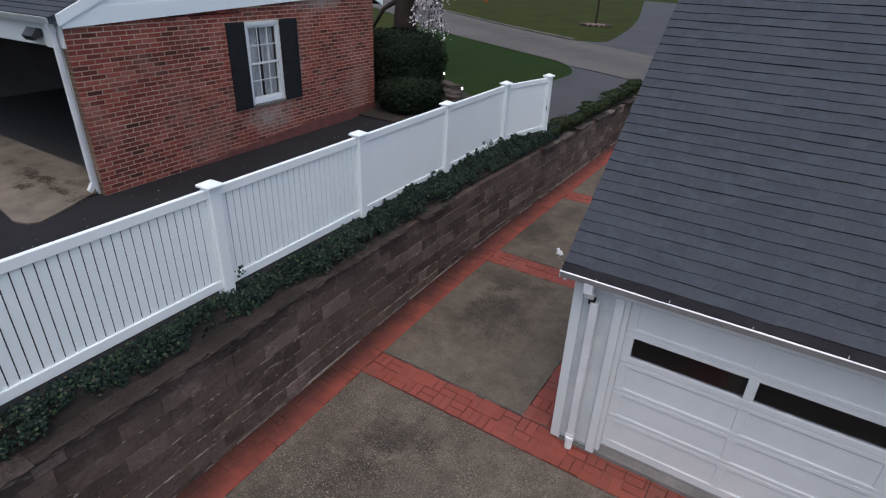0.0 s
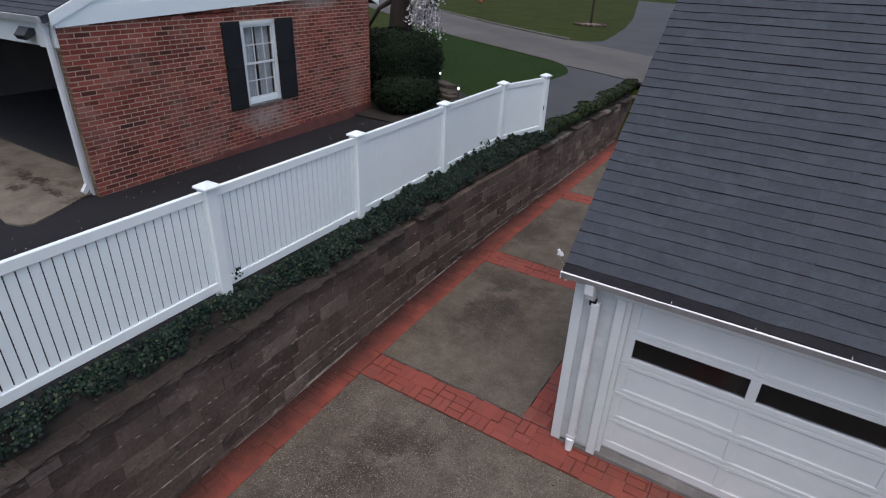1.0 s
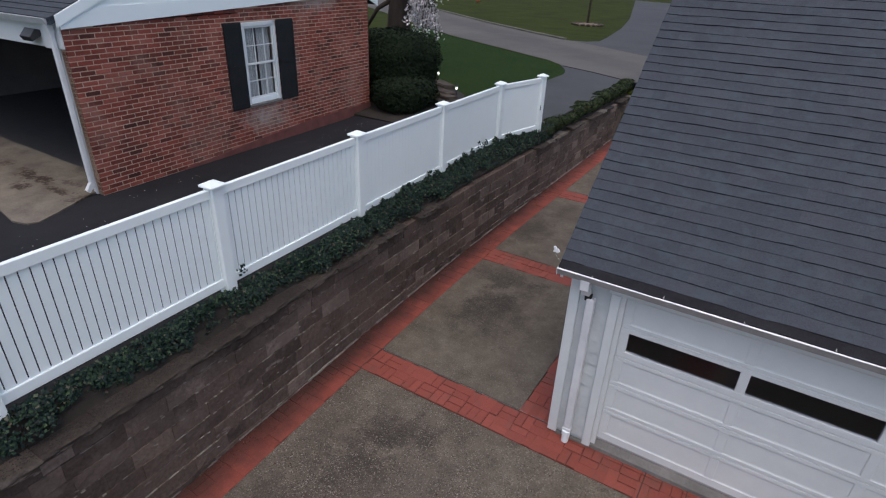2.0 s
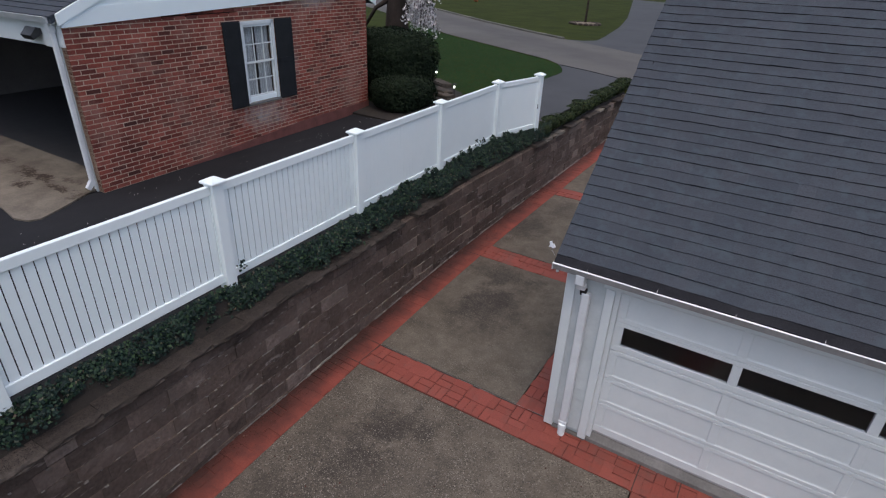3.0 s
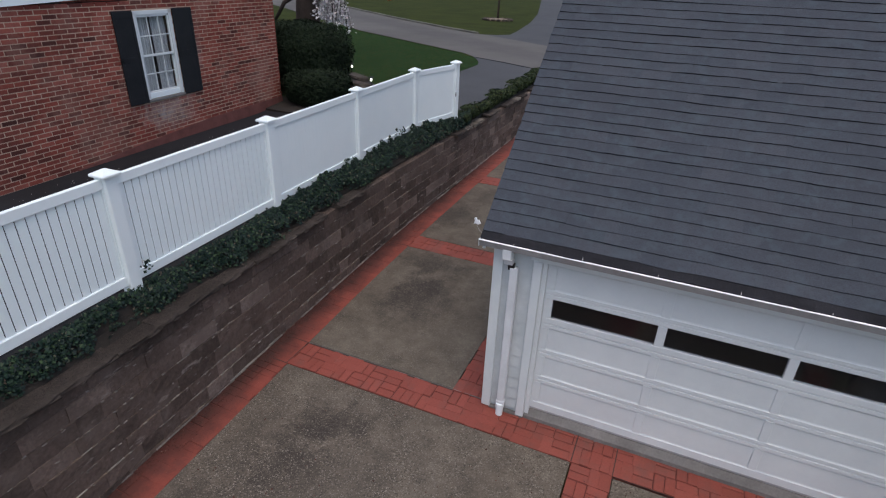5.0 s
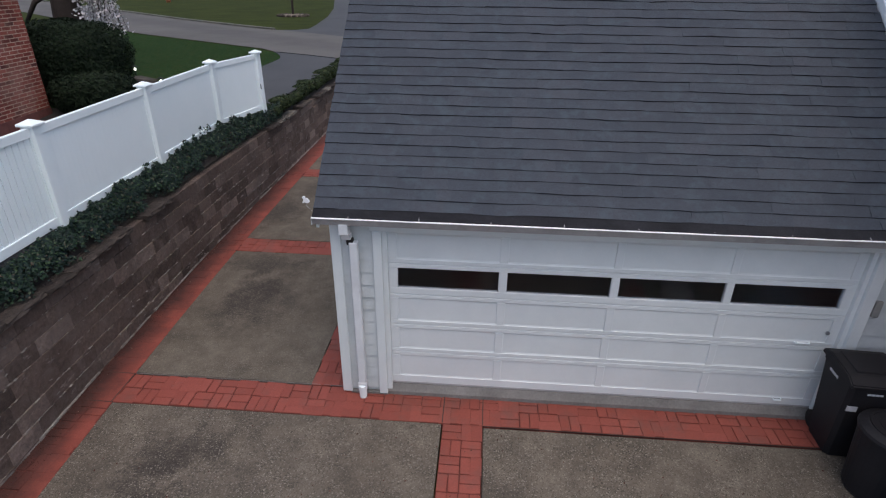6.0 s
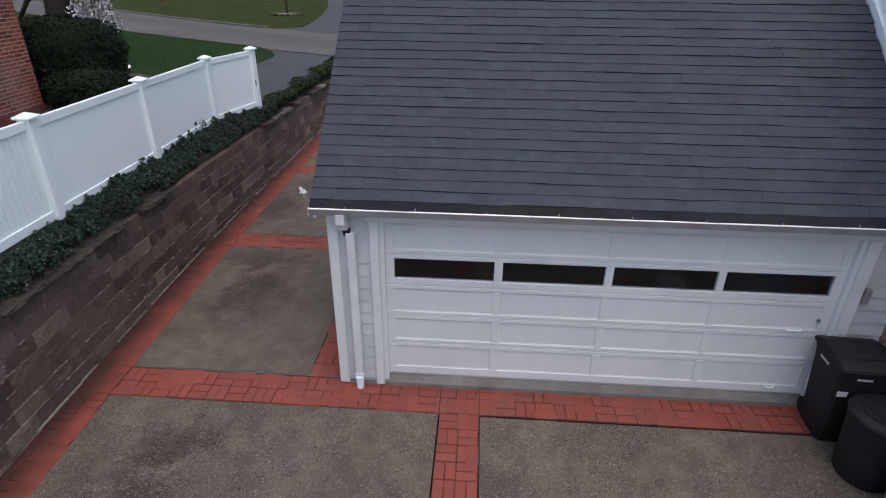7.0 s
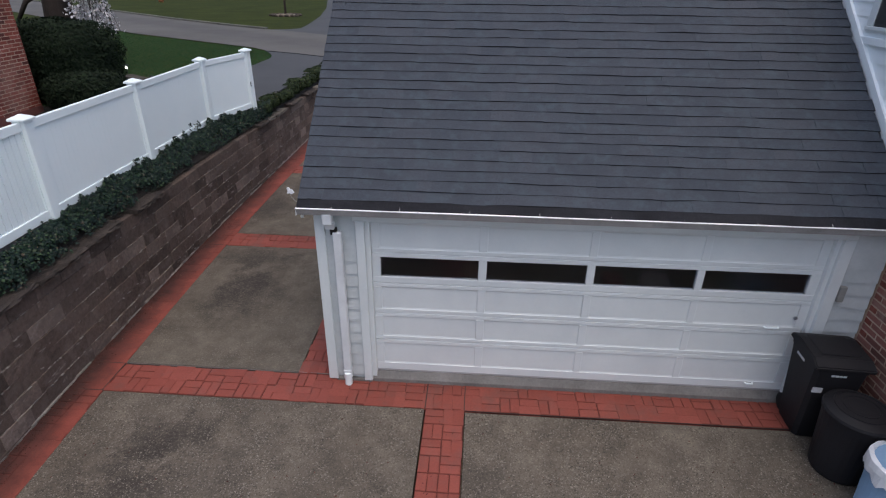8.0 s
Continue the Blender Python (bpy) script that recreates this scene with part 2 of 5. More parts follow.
PALEMORTAR = surface("pale_wall_mortar", (0.1, 0.085, 0.075), (0.29, 0.26, 0.238), 9.0, 60, 0.95, 0.4, speck=0.4, gloss=0.2)
MORTAR = surface("house_mortar", (0.36, 0.25, 0.185), (0.55, 0.405, 0.31), 1.2, 60, 0.95, 0.4, speck=0.3, gloss=0.2)
PARGE = surface("red_painted_parge", (0.12, 0.04, 0.034), (0.2, 0.075, 0.062), 2.5, 30, 0.85, 0.3, speck=0.3)
SOIL = surface("dark_soil", (0.012, 0.0095, 0.0085), (0.028, 0.0225, 0.018), 3, 30, 0.95, 0.6, speck=0.4)
WALLCORE = surface("wall_joint_fill", (0.04, 0.031, 0.027), (0.075, 0.058, 0.05), 3, 30, 0.95, 0.4, gloss=0.2)
BLACKPLASTIC = surface("black_plastic", (0.011, 0.0105, 0.0125), (0.018, 0.0172, 0.02), 2, 80, 0.62, 0.15, speck=0.15, gloss=0.26)
RUBBER = surface("black_rubber", (0.008, 0.008, 0.008), (0.014, 0.014, 0.014), 2, 80, 0.8, 0.1)
BLUEPLASTIC = surface("faded_blue_plastic", (0.2, 0.34, 0.52), (0.28, 0.42, 0.6), 2, 60, 0.5, 0.08, speck=0.1)
BAG = surface("white_plastic_bag", (0.7, 0.71, 0.74), (0.82, 0.83, 0.85), 5, 40, 0.35, 0.2, speck=0.1)
GREYBOX = surface("grey_plastic", (0.3, 0.3, 0.31), (0.38, 0.38, 0.39), 3, 40, 0.6, 0.05)
METERGREY = surface("weathered_grey_box", (0.2, 0.195, 0.185), (0.27, 0.265, 0.25), 6, 40, 0.7, 0.08)
INK = surface("white_ink", (0.55, 0.55, 0.57), (0.65, 0.65, 0.67), 20, 90, 0.6, 0.02)
BARK = surface("dark_bark", (0.022, 0.016, 0.014), (0.055, 0.043, 0.037), 2.5, 30, 0.95, 0.8, speck=0.5, stretch=(1, 1, 0.25), distance=0.02, gloss=0.15)
STONE = surface("garden_stone", (0.035, 0.029, 0.024), (0.095, 0.078, 0.064), 3, 40, 0.9, 0.5, speck=0.4, gloss=0.2)
MULCH = surface("bark_mulch", (0.09, 0.065, 0.045), (0.2, 0.16, 0.12), 5, 60, 0.95, 0.6, speck=0.5)
ORANGE = surface("plain_orange", (0.3, 0.1, 0.045), (0.42, 0.16, 0.08), 6, 50, 0.85, 0.2, speck=0.3)
CURTAIN = surface("white_curtain", (0.6, 0.62, 0.64), (0.8, 0.82, 0.84), 3, 40, 0.9, 0.1, stretch=(1, 14, 0.4))
STARTER = surface("grimy_starter_strip", (0.012, 0.012, 0.015), (0.027, 0.027, 0.032), 3, 90, 0.95, 0.5, speck=0.5, gloss=0.25)
# cut asphalt edge, blackened further to draw each course's shadow line
SHINGLE_EDGE = surface("cut_edge_shadow_line", (0.009, 0.009, 0.012), (0.019, 0.019, 0.023), 5, 80, 0.95, 0.4)
TANPAD = littered("tan_concrete", (0.105, 0.088, 0.07), (0.185, 0.16, 0.13), (0.034, 0.022, 0.015), PADSPOTS)
# white salts under the window and along the top of the wall
BLOOMS = (((-8.8, 2.95, 2.15), (2, 1.1, 0.5), 0.85), ((-8.9, 4.6, 4.36), (2, 1.5, 0.3), 0.7), ((-8.9, 3.9, 3.2), (2, 0.25, 0.6), 0.3))
BRICK = pieces("red_house_brick", [(0.0, (0.07, 0.027, 0.023)), (0.07, (0.13, 0.039, 0.031)), (0.3, (0.212, 0.055, 0.041)), (0.75, (0.27, 0.07, 0.051)), (1.0, (0.34, 0.11, 0.083))], 0.9, patch=(0.285, 0.15, 0.12), patch_scale=1.1, soot=(0.07, 0.029, 0.024), blooms=BLOOMS, gloss=0.15)
BRICK_REST = pieces("red_house_brick_far", [(0.0, (0.07, 0.027, 0.023)), (0.07, (0.13, 0.039, 0.031)), (0.3, (0.212, 0.055, 0.041)), (0.75, (0.27, 0.07, 0.051)), (1.0, (0.34, 0.11, 0.083))], 0.9, island=True, patch=(0.285, 0.15, 0.12), patch_scale=1.1, soot=(0.07, 0.029, 0.024), blooms=BLOOMS, gloss=0.15)
# paler and less saturated than the other house's brick
HOUSEBRICK = pieces("paler_red_brick", [(0.0, (0.13, 0.06, 0.05)), (0.3, (0.21, 0.085, 0.07)), (0.75, (0.27, 0.11, 0.09)), (1.0, (0.34, 0.17, 0.14))], 0.9, patch=(0.3, 0.21, 0.18), patch_scale=2.0, gloss=0.2)
RED_TONES = [(0.0, (0.205, 0.05, 0.036)), (0.5, (0.224, 0.055, 0.04)), (1.0, (0.245, 0.063, 0.046))]
REDPAVER = pieces("red_stamped_brick", RED_TONES, 0.7, patch=(0.145, 0.066, 0.054), patch_scale=2.1, relief=0.3, gloss=0.35)
REDPAVER_REST = pieces("red_stamped_brick_far", RED_TONES, 0.7, island=True, patch=(0.145, 0.066, 0.054), patch_scale=2.1, relief=0.3, gloss=0.35)
# border bricks that turn darker towards the wall's foot
REDPAVER_FOOT = pieces("foot_dark_red_brick", RED_TONES, 0.75, patch=(0.1, 0.036, 0.03), patch_scale=1.7, foot_tone=(0.036, 0.02, 0.017), relief=0.3, gloss=0.3)
REDPAVER_FOOT_REST = pieces("foot_dark_red_brick_far", RED_TONES, 0.75, island=True, patch=(0.1, 0.036, 0.03), patch_scale=1.7, foot_tone=(0.036, 0.02, 0.017), relief=0.3, gloss=0.3)
BLOCK = pieces("split_face_block", [(0.0, (0.07, 0.052, 0.044)), (0.3, (0.1, 0.074, 0.063)), (0.7, (0.13, 0.096, 0.081)), (0.88, (0.165, 0.122, 0.103)), (1.0, (0.23, 0.18, 0.157))], 0.95, patch=(0.19, 0.148, 0.128), patch_scale=2.6, soot=(0.048, 0.037, 0.032), fleck=(0.3, 0.255, 0.23), relief=0.7, fine=22, speck=0.6, distance=0.02, gloss=0.2)
BLOCK_REST = pieces("split_face_block_far", [(0.0, (0.07, 0.052, 0.044)), (0.3, (0.1, 0.074, 0.063)), (0.7, (0.13, 0.096, 0.081)), (0.88, (0.165, 0.122, 0.103)), (1.0, (0.23, 0.18, 0.157))], 0.95, island=True, patch=(0.19, 0.148, 0.128), patch_scale=2.6, soot=(0.048, 0.037, 0.032), fleck=(0.3, 0.255, 0.23), relief=0.7, fine=22, speck=0.6, distance=0.02, gloss=0.2)
CAPSTONE = pieces("grimy_capstone", [(0.0, (0.04, 0.032, 0.028)), (0.8, (0.064, 0.052, 0.046)), (1.0, (0.1, 0.082, 0.072))], 0.95, patch=(0.032, 0.027, 0.023), patch_scale=3.5, soot=(0.035, 0.028, 0.024), fleck=(0.15, 0.125, 0.11), relief=1.0, fine=24, speck=0.7, distance=0.02, gloss=0.25)
PALESTONE = pieces("pale_lichened_stone", [(0.0, (0.1, 0.085, 0.073)), (1.0, (0.21, 0.19, 0.165))], 0.95, patch=(0.07, 0.06, 0.05), patch_scale=3.0, relief=1.0, fine=24, speck=0.6, distance=0.02, gloss=0.2)
SHINGLE = pieces("charcoal_shingle", [(0.0, (0.047, 0.055, 0.069)), (0.25, (0.051, 0.059, 0.073)), (0.8, (0.055, 0.062, 0.076)), (1.0, (0.06, 0.066, 0.08))], 0.9, fine=90, relief=0.6, speck=0.55, patch=(0.066, 0.084, 0.1), patch_scale=5.5, soot=(0.044, 0.05, 0.062), gloss=0.2)
SHINGLE_REST = pieces("charcoal_shingle_far", [(0.0, (0.047, 0.055, 0.069)), (0.25, (0.051, 0.059, 0.073)), (0.8, (0.055, 0.062, 0.076)), (1.0, (0.06, 0.066, 0.08))], 0.9, island=True, fine=90, relief=0.6, speck=0.55, patch=(0.066, 0.084, 0.1), patch_scale=5.5, soot=(0.044, 0.05, 0.062), gloss=0.2)
IVY = pieces("ivy_leaf", [(0.0, (0.005, 0.013, 0.013)), (0.5, (0.01, 0.026, 0.02)), (0.82, (0.02, 0.045, 0.024)), (0.94, (0.045, 0.08, 0.035)), (0.97, (0.1, 0.11, 0.08)), (1.0, (0.09, 0.06, 0.045))], 0.6, gloss=0.25, island=True, speck=0.2, relief=0.1)
YEW = pieces("evergreen_leaf", [(0.0, (0.011, 0.016, 0.0095)), (0.6, (0.0135, 0.022, 0.0115)), (1.0, (0.018, 0.03, 0.014))], 0.9, island=True, speck=0.2, relief=0.1, gloss=0.15)
BOXWOOD = pieces("boxwood_leaf", [(0.0, (0.008, 0.016, 0.006)), (0.6, (0.02, 0.034, 0.01)), (0.95, (0.045, 0.064, 0.018)), (1.0, (0.08, 0.065, 0.03))], 0.7, island=True, speck=0.2, relief=0.1, gloss=0.25)
PETAL = pieces("pale_blossom", [(0.0, (0.5, 0.44, 0.45)), (0.5, (0.68, 0.63, 0.64)), (1.0, (0.8, 0.78, 0.78))], 0.7, island=True, speck=0.1, relief=0.05)
LITTER = pieces("leaf_crumbs", [(0.0, (0.045, 0.017, 0.013)), (0.8, (0.08, 0.028, 0.021)), (0.98, (0.1, 0.055, 0.042)), (1.0, (0.25, 0.21, 0.17))], 0.9, island=True, speck=0.1, relief=0.1, gloss=0.2)
GRASS = surface("lawn_grass", (0.018, 0.026, 0.004), (0.038, 0.046, 0.008), 0.5, 12, 0.95, 0.5, speck=0.6, gloss=0.08)
BLADE = pieces("grass_blade", [(0.0, (0.018, 0.043, 0.014)), (0.7, (0.021, 0.049, 0.016)), (0.95, (0.026, 0.054, 0.017)), (1.0, (0.045, 0.055, 0.018))], 0.9, island=True, speck=0.05, relief=0.02, gloss=0.08)
OIL = (0.034, 0.028, 0.0245)
SLAB = stained("exposed_aggregate", (0.09, 0.0755, 0.0595), (0.134, 0.114, 0.091),
               [(-2.25, -1.2, 0.65, 0.5, 1.0), (-2.42, -1.8, 0.55, 0.5, 0.9), (-2.2, -2.4, 1.9, 1.5, 0.5), (-2.9, -3.4, 1.2, 1.2, 0.6), (1.3, -1.5, 0.5, 0.35, 0.5), (3.4, -2.4, 1.2, 0.8, 0.15)], OIL, pebbly=0.85)
SLAB_SIDE = stained("smooth_aggregate", (0.09, 0.0765, 0.0595), (0.131, 0.1125, 0.089),
                    [(-2.6, 1.95, 0.5, 0.8, 1.0), (-2.5, 1.9, 0.9, 1.1, 0.7), (-2.85, 2.95, 1.1, 0.4, 0.9), (-3.4, 5.2, 0.7, 1.0, 0.95), (-3.0, 6.4, 0.6, 0.6, 0.5), (-3.0, 9.0, 0.6, 1.2, 0.5)], OIL, pebbly=0.4)


def glass(name, tint, ior=1.45, gloss=0.5, rough=0.02):
    m, nt, p = nodes_of(name)
    p.inputs["Base Color"].default_value = (*tint, 1)
    p.inputs["Transmission Weight"].default_value = 1.0
    p.inputs["Roughness"].default_value, p.inputs["IOR"].default_value = rough, ior
    p.inputs["Specular IOR Level"].default_value = gloss
    return m


GLASS = glass("window_glass", (0.75, 0.78, 0.8))
DARKGLASS = glass("tinted_glass", (0.66, 0.7, 0.78), 1.42, 0.4, 0.2)


def lamp_glow(name, color, strength):
    m, nt, p = nodes_of(name)
    p.inputs["Emission Color"].default_value = (*color, 1)
    p.inputs["Emission Strength"].default_value = strength
    return m


GLOW = lamp_glow("path_lamp_glow", (1.0, 0.97, 0.9), 2.5)


# ---- building helpers ----
def box(bm, x0, x1, y0, y1, z0, z1, bevel=0.0, m=None):
    verts = [bm.verts.new((x, y, z)) for x in (x0, x1) for y in (y0, y1) for z in (z0, z1)]
    a = verts
    faces = [bm.faces.new([a[i] for i in q]) for q in ((0, 1, 3, 2), (4, 6, 7, 5), (0, 4, 5, 1), (2, 3, 7, 6), (0, 2, 6, 4), (1, 5, 7, 3))]
    if bevel:
        edges = list({e for f in faces for e in f.edges})
        made = bmesh.ops.bevel(bm, geom=edges, offset=bevel, segments=1, affect="EDGES", profile=0.5)
        verts = list({v for f in made["faces"] for v in f.verts} | {v for v in verts if v.is_valid})
    if m is not None:
        bmesh.ops.transform(bm, matrix=m, verts=[v for v in verts if v.is_valid])
    return bm


def new_box(*args, **kw):
    return box(bmesh.new(), *args, **kw)


def lathe(bm, rings, n=20, m=None):
    """rings: (radius, z) from bottom to top; closes both ends."""
    loops = []
    for r, z in rings:
        loops.append([bm.verts.new((r * math.cos(2 * math.pi * k / n), r * math.sin(2 * math.pi * k / n), z)) for k in range(n)])
    for a, b in zip(loops, loops[1:]):
        for k in range(n):
            bm.faces.new((a[k], a[(k + 1) % n], b[(k + 1) % n], b[k]))
    bm.faces.new(loops[0][::-1])
    bm.faces.new(loops[-1])
    if m is not None:
        bmesh.ops.transform(bm, matrix=m, verts=[v for loop in loops for v in loop])
    return bm


def tube(bm, pts, radii, n=8):
    """A tapered tube through points."""
    loops = []
    for i, (p, r) in enumerate(zip(pts, radii)):
        d = (Vector(pts[min(i + 1, len(pts) - 1)]) - Vector(pts[max(i - 1, 0)])).normalized()
        side = d.orthogonal().normalized()
        up = d.cross(side)
        loops.append([bm.verts.new(Vector(p) + r * (side * math.cos(2 * math.pi * k / n) + up * math.sin(2 * math.pi * k / n))) for k in range(n)])
    for a, b in zip(loops, loops[1:]):
        for k in range(n):
            j = min(range(n), key=lambda q: (a[0].co - b[q].co).length) if k == 0 else j
            bm.faces.new((a[k], a[(k + 1) % n], b[(k + 1 + j) % n], b[(k + j) % n]))
    bm.faces.new(loops[0][::-1])
    bm.faces.new(loops[-1])
    return bm


def prism(bm, outline, axis, lo, hi):
    """A flat outline of (a, b) pushed along axis 'x' (a, b = y, z), 'y' (x, z) or 'z' (x, y)."""
    put = {"x": lambda c, a, b: (c, a, b), "y": lambda c, a, b: (a, c, b), "z": lambda c, a, b: (a, b, c)}[axis]
    one = [bm.verts.new(put(lo, a, b)) for a, b in outline]
    two = [bm.verts.new(put(hi, a, b)) for a, b in outline]
    n = len(one)
    for k in range(n):
        bm.faces.new((one[k], one[(k + 1) % n], two[(k + 1) % n], two[k]))
    bm.faces.new(one[::-1])
    bm.faces.new(two)
    bmesh.ops.recalc_face_normals(bm, faces=bm.faces[:])
    return bm


def mesh_of(name, bm, *mats, smooth=False):
    me = bpy.data.meshes.new(name)
    bmesh.ops.recalc_face_normals(bm, faces=bm.faces[:])
    bm.to_mesh(me)
    bm.free()
    for m in mats:
        me.materials.append(m)
    if smooth:
        me.shade_smooth()
    return me


def part(name, bm, material, parent, label="", smooth=False):
    ob = new(name, mesh_of(name, bm, material, smooth=smooth))
    ob.parent = parent
    if label:
        ob["label"] = label
    return ob


def thing(name, label, category, at=None, group="", kind=""):
    ob = new(name)
    ob.empty_display_size = 0.2
    if at is not None:
        ob.matrix_world = at
    return tagged(ob, label, category, group, kind)


def solid(name, bm, material, label, category, group="", kind="", smooth=False):
    return tagged(new(name, mesh_of(name, bm, material, smooth=smooth)), label, category, group, kind)


def piece(name, me, parent, m):
    ob = new(name, me)
    ob.parent = parent
    ob.matrix_basis = m
    return ob


def joined(name, chunks, material, parent, kind="stuff"):
    """chunks: (vertices, faces) lists joined into one mesh."""
    vs, fs = [], []
    for v, f in chunks:
        o = len(vs)
        vs.extend(v)
        fs.extend([[i + o for i in q] for q in f])
    me = bpy.data.meshes.new(name)
    me.from_pydata(vs, [], fs)
    me.update()
    me.materials.append(material)
    ob = new(name, me)
    ob.parent = parent
    tagged(ob, kind=kind)
    return ob


def chunk_of(me, m):
    return [tuple(m @ v.co) for v in me.vertices], [list(p.vertices) for p in me.polygons]


def leaves(name, places, normals, size, material, seed, parent=None, long=1.5):
    """Many small folded leaves at places, each roughly square to its normal."""
    rng = np.random.default_rng(seed)
    n = len(places)
    nor = normals + rng.normal(0, 0.55, (n, 3))
    nor /= np.linalg.norm(nor, axis=1)[:, None] + 1e-9
    a = np.cross(nor, rng.normal(0, 1, (n, 3)))
    a /= np.linalg.norm(a, axis=1)[:, None] + 1e-9
    b = np.cross(nor, a)
    s = size * rng.uniform(0.6, 1.35, (n, 1))
    v = np.stack([places - a * s * 0.5 * long, places + b * s * 0.5 - nor * s * 0.12, places + a * s * 0.5 * long, places - b * s * 0.5 - nor * s * 0.12], 1).reshape(-1, 3)
    f = np.arange(4 * n).reshape(-1, 4)
    tri = np.concatenate([f[:, [0, 1, 2]], f[:, [0, 2, 3]]], 1).reshape(-1, 3)
    me = bpy.data.meshes.new(name)
    me.from_pydata(v.tolist(), [], tri.tolist())
    me.update()
    me.materials.append(material)
    ob = new(name, me)
    ob.parent = parent
    return ob


# ---- the lie of the land ----
def wall_x(y):
    """The foot of the retaining wall, which bows slightly."""
    if y < 0:
        return -3.89 - 0.045 * y
    if y < 6:
        return -3.89 - 0.04 * y + 0.0042 * y * y
    return -3.979 + 0.0104 * (y - 6)


def drive_z(y):
    if y < 13.0:
        return 0.02 * y
    return 0.26 + (1.49 * (min(y, 15.2) - 13.0) / 2.2)


def upper_z(y):
    s = min(max((y - 5) / 5, 0), 1)
    return 1.62 + 0.13 * s * s * (3 - 2 * s)


def fall(x, y):
    """How far the upper drive drops from the fence towards the brick house."""
    s = min(max((y - 5.5) / 2.5, 0), 1)
    return 0.115 * min(max((-4.6 - x) / 3.9, 0), 1) * (1 - s * s * (3 - 2 * s))


def drive_strip(left, right, ys, columns=8):
    """The upper drive's sheet between two edges, following its cross fall."""
    bm = bmesh.new()
    rows = []
    for y in ys:
        xs = [left(y) + (right(y) - left(y)) * k / columns for k in range(columns + 1)]
        z = lambda x: upper_z(y) + 0.02 - fall(x, y)
        rows.append([bm.verts.new((x, y, z(x))) for x in xs] + [bm.verts.new((x, y, z(x) - 0.3)) for x in (xs[-1], xs[0])])
    n = columns + 3
    for a, b in zip(rows, rows[1:]):
        for k in range(n):
            bm.faces.new((a[k], a[(k + 1) % n], b[(k + 1) % n], b[k]))
    bm.faces.new(rows[0])
    bm.faces.new(rows[-1][::-1])
    return bm


def fence_x(y):
    return -4.31 - 0.0369 * y


def fence_line(y):
    """Where the fence, and beyond it the hedge, stands."""
    if y < 5.566:
        return fence_x(y)
    return -4.516 + 0.316 * min((y - 5.566) / 1.524, 1)


def strip(bm, left, right, ys, z, thick):
    """A sheet between two edges x = left(y) and right(y), with sides of some thickness."""
    rows = [[bm.verts.new((f(y), y, z(y) - d)) for f in (left, right) for d in (0, thick)] for y in ys]
    for a, b in zip(rows, rows[1:]):
        bm.faces.new((a[0], a[2], b[2], b[0]))
        bm.faces.new((a[1], a[0], b[0], b[1]))
        bm.faces.new((a[2], a[3], b[3], b[2]))
    bm.faces.new((rows[0][0], rows[0][1], rows[0][3], rows[0][2]))
    bm.faces.new((rows[-1][0], rows[-1][2], rows[-1][3], rows[-1][1]))
    return bm


def steps_between(a, b, step=0.5):
    n = max(1, round((b - a) / step))
    return [a + (b - a) * k / n for k in range(n + 1)]


# one ground sheet, low on the drive and high behind the retaining wall
def ground_sheet():
    ys = [-300, -120, -40, -20, *steps_between(-15, 18, 1.0), 24, 32, 45, 70, 110, 180, 300]
    high = [-400, -150, -70, -40, -26, -18, -12, -8, -5.2]
    low = [-2, 2, 6, 10, 20, 50, 150, 400]
    bm = bmesh.new()
    rows = []
    for y in ys:
        yc = min(max(y, -15), 16)
        zh, zl = upper_z(y), drive_z(yc) - 0.11
        if y > 16:
            zl = zh
        row = [(x, zh - fall(x, y) - (0.03 if y < 6 else 0)) for x in high] + [(wall_x(yc) - 0.36, zh), (wall_x(yc) - 0.26, zl)] + [(x, zl) for x in low]
        rows.append([bm.verts.new((x, y, z)) for x, z in row])
    for a, b in zip(rows, rows[1:]):
        for k in range(len(a) - 1):
            bm.faces.new((a[k], a[k + 1], b[k + 1], b[k]))
    return solid("ground", bm, GRASS, "spring lawn grass spreading to the horizon", "ground", kind="structure", smooth=False)


ground_sheet()


# ---- drive: aggregate slabs, red stamped borders ----
def slab(left, right, y0, y1, label, material=None):
    bm = strip(bmesh.new(), left, right, steps_between(y0, y1), lambda y: drive_z(y) - 0.004, 0.1)
    return solid("pavement", bm, material or SLAB, label, "pavement", kind="structure")


GAP = 0.46
edge = lambda y: wall_x(y) + GAP
slab(edge, lambda y: 0.54, -14, -0.512, "exposed aggregate concrete slab with dark oil stains")
slab(lambda y: 1.026, lambda y: 5.37, -14, -0.532, "exposed aggregate concrete slab before the garage door")
slab(edge, lambda y: -1.135, 0.03, 3.36, "damp stained aggregate slab beside the garage", SLAB_SIDE)
slab(edge, lambda y: -1.135, 3.88, 7.25, "aggregate slab beside the garage with dark stains", SLAB_SIDE)
slab(edge, lambda y: -1.135, 7.78, 13.0, "aggregate slab rising along the garage", SLAB_SIDE)
slab(lambda y: -1.13, lambda y: -0.5, 9.5, 13.0, "plain concrete behind the garage")

PAVER_L, PAVER_W = 0.2165, 0.1055


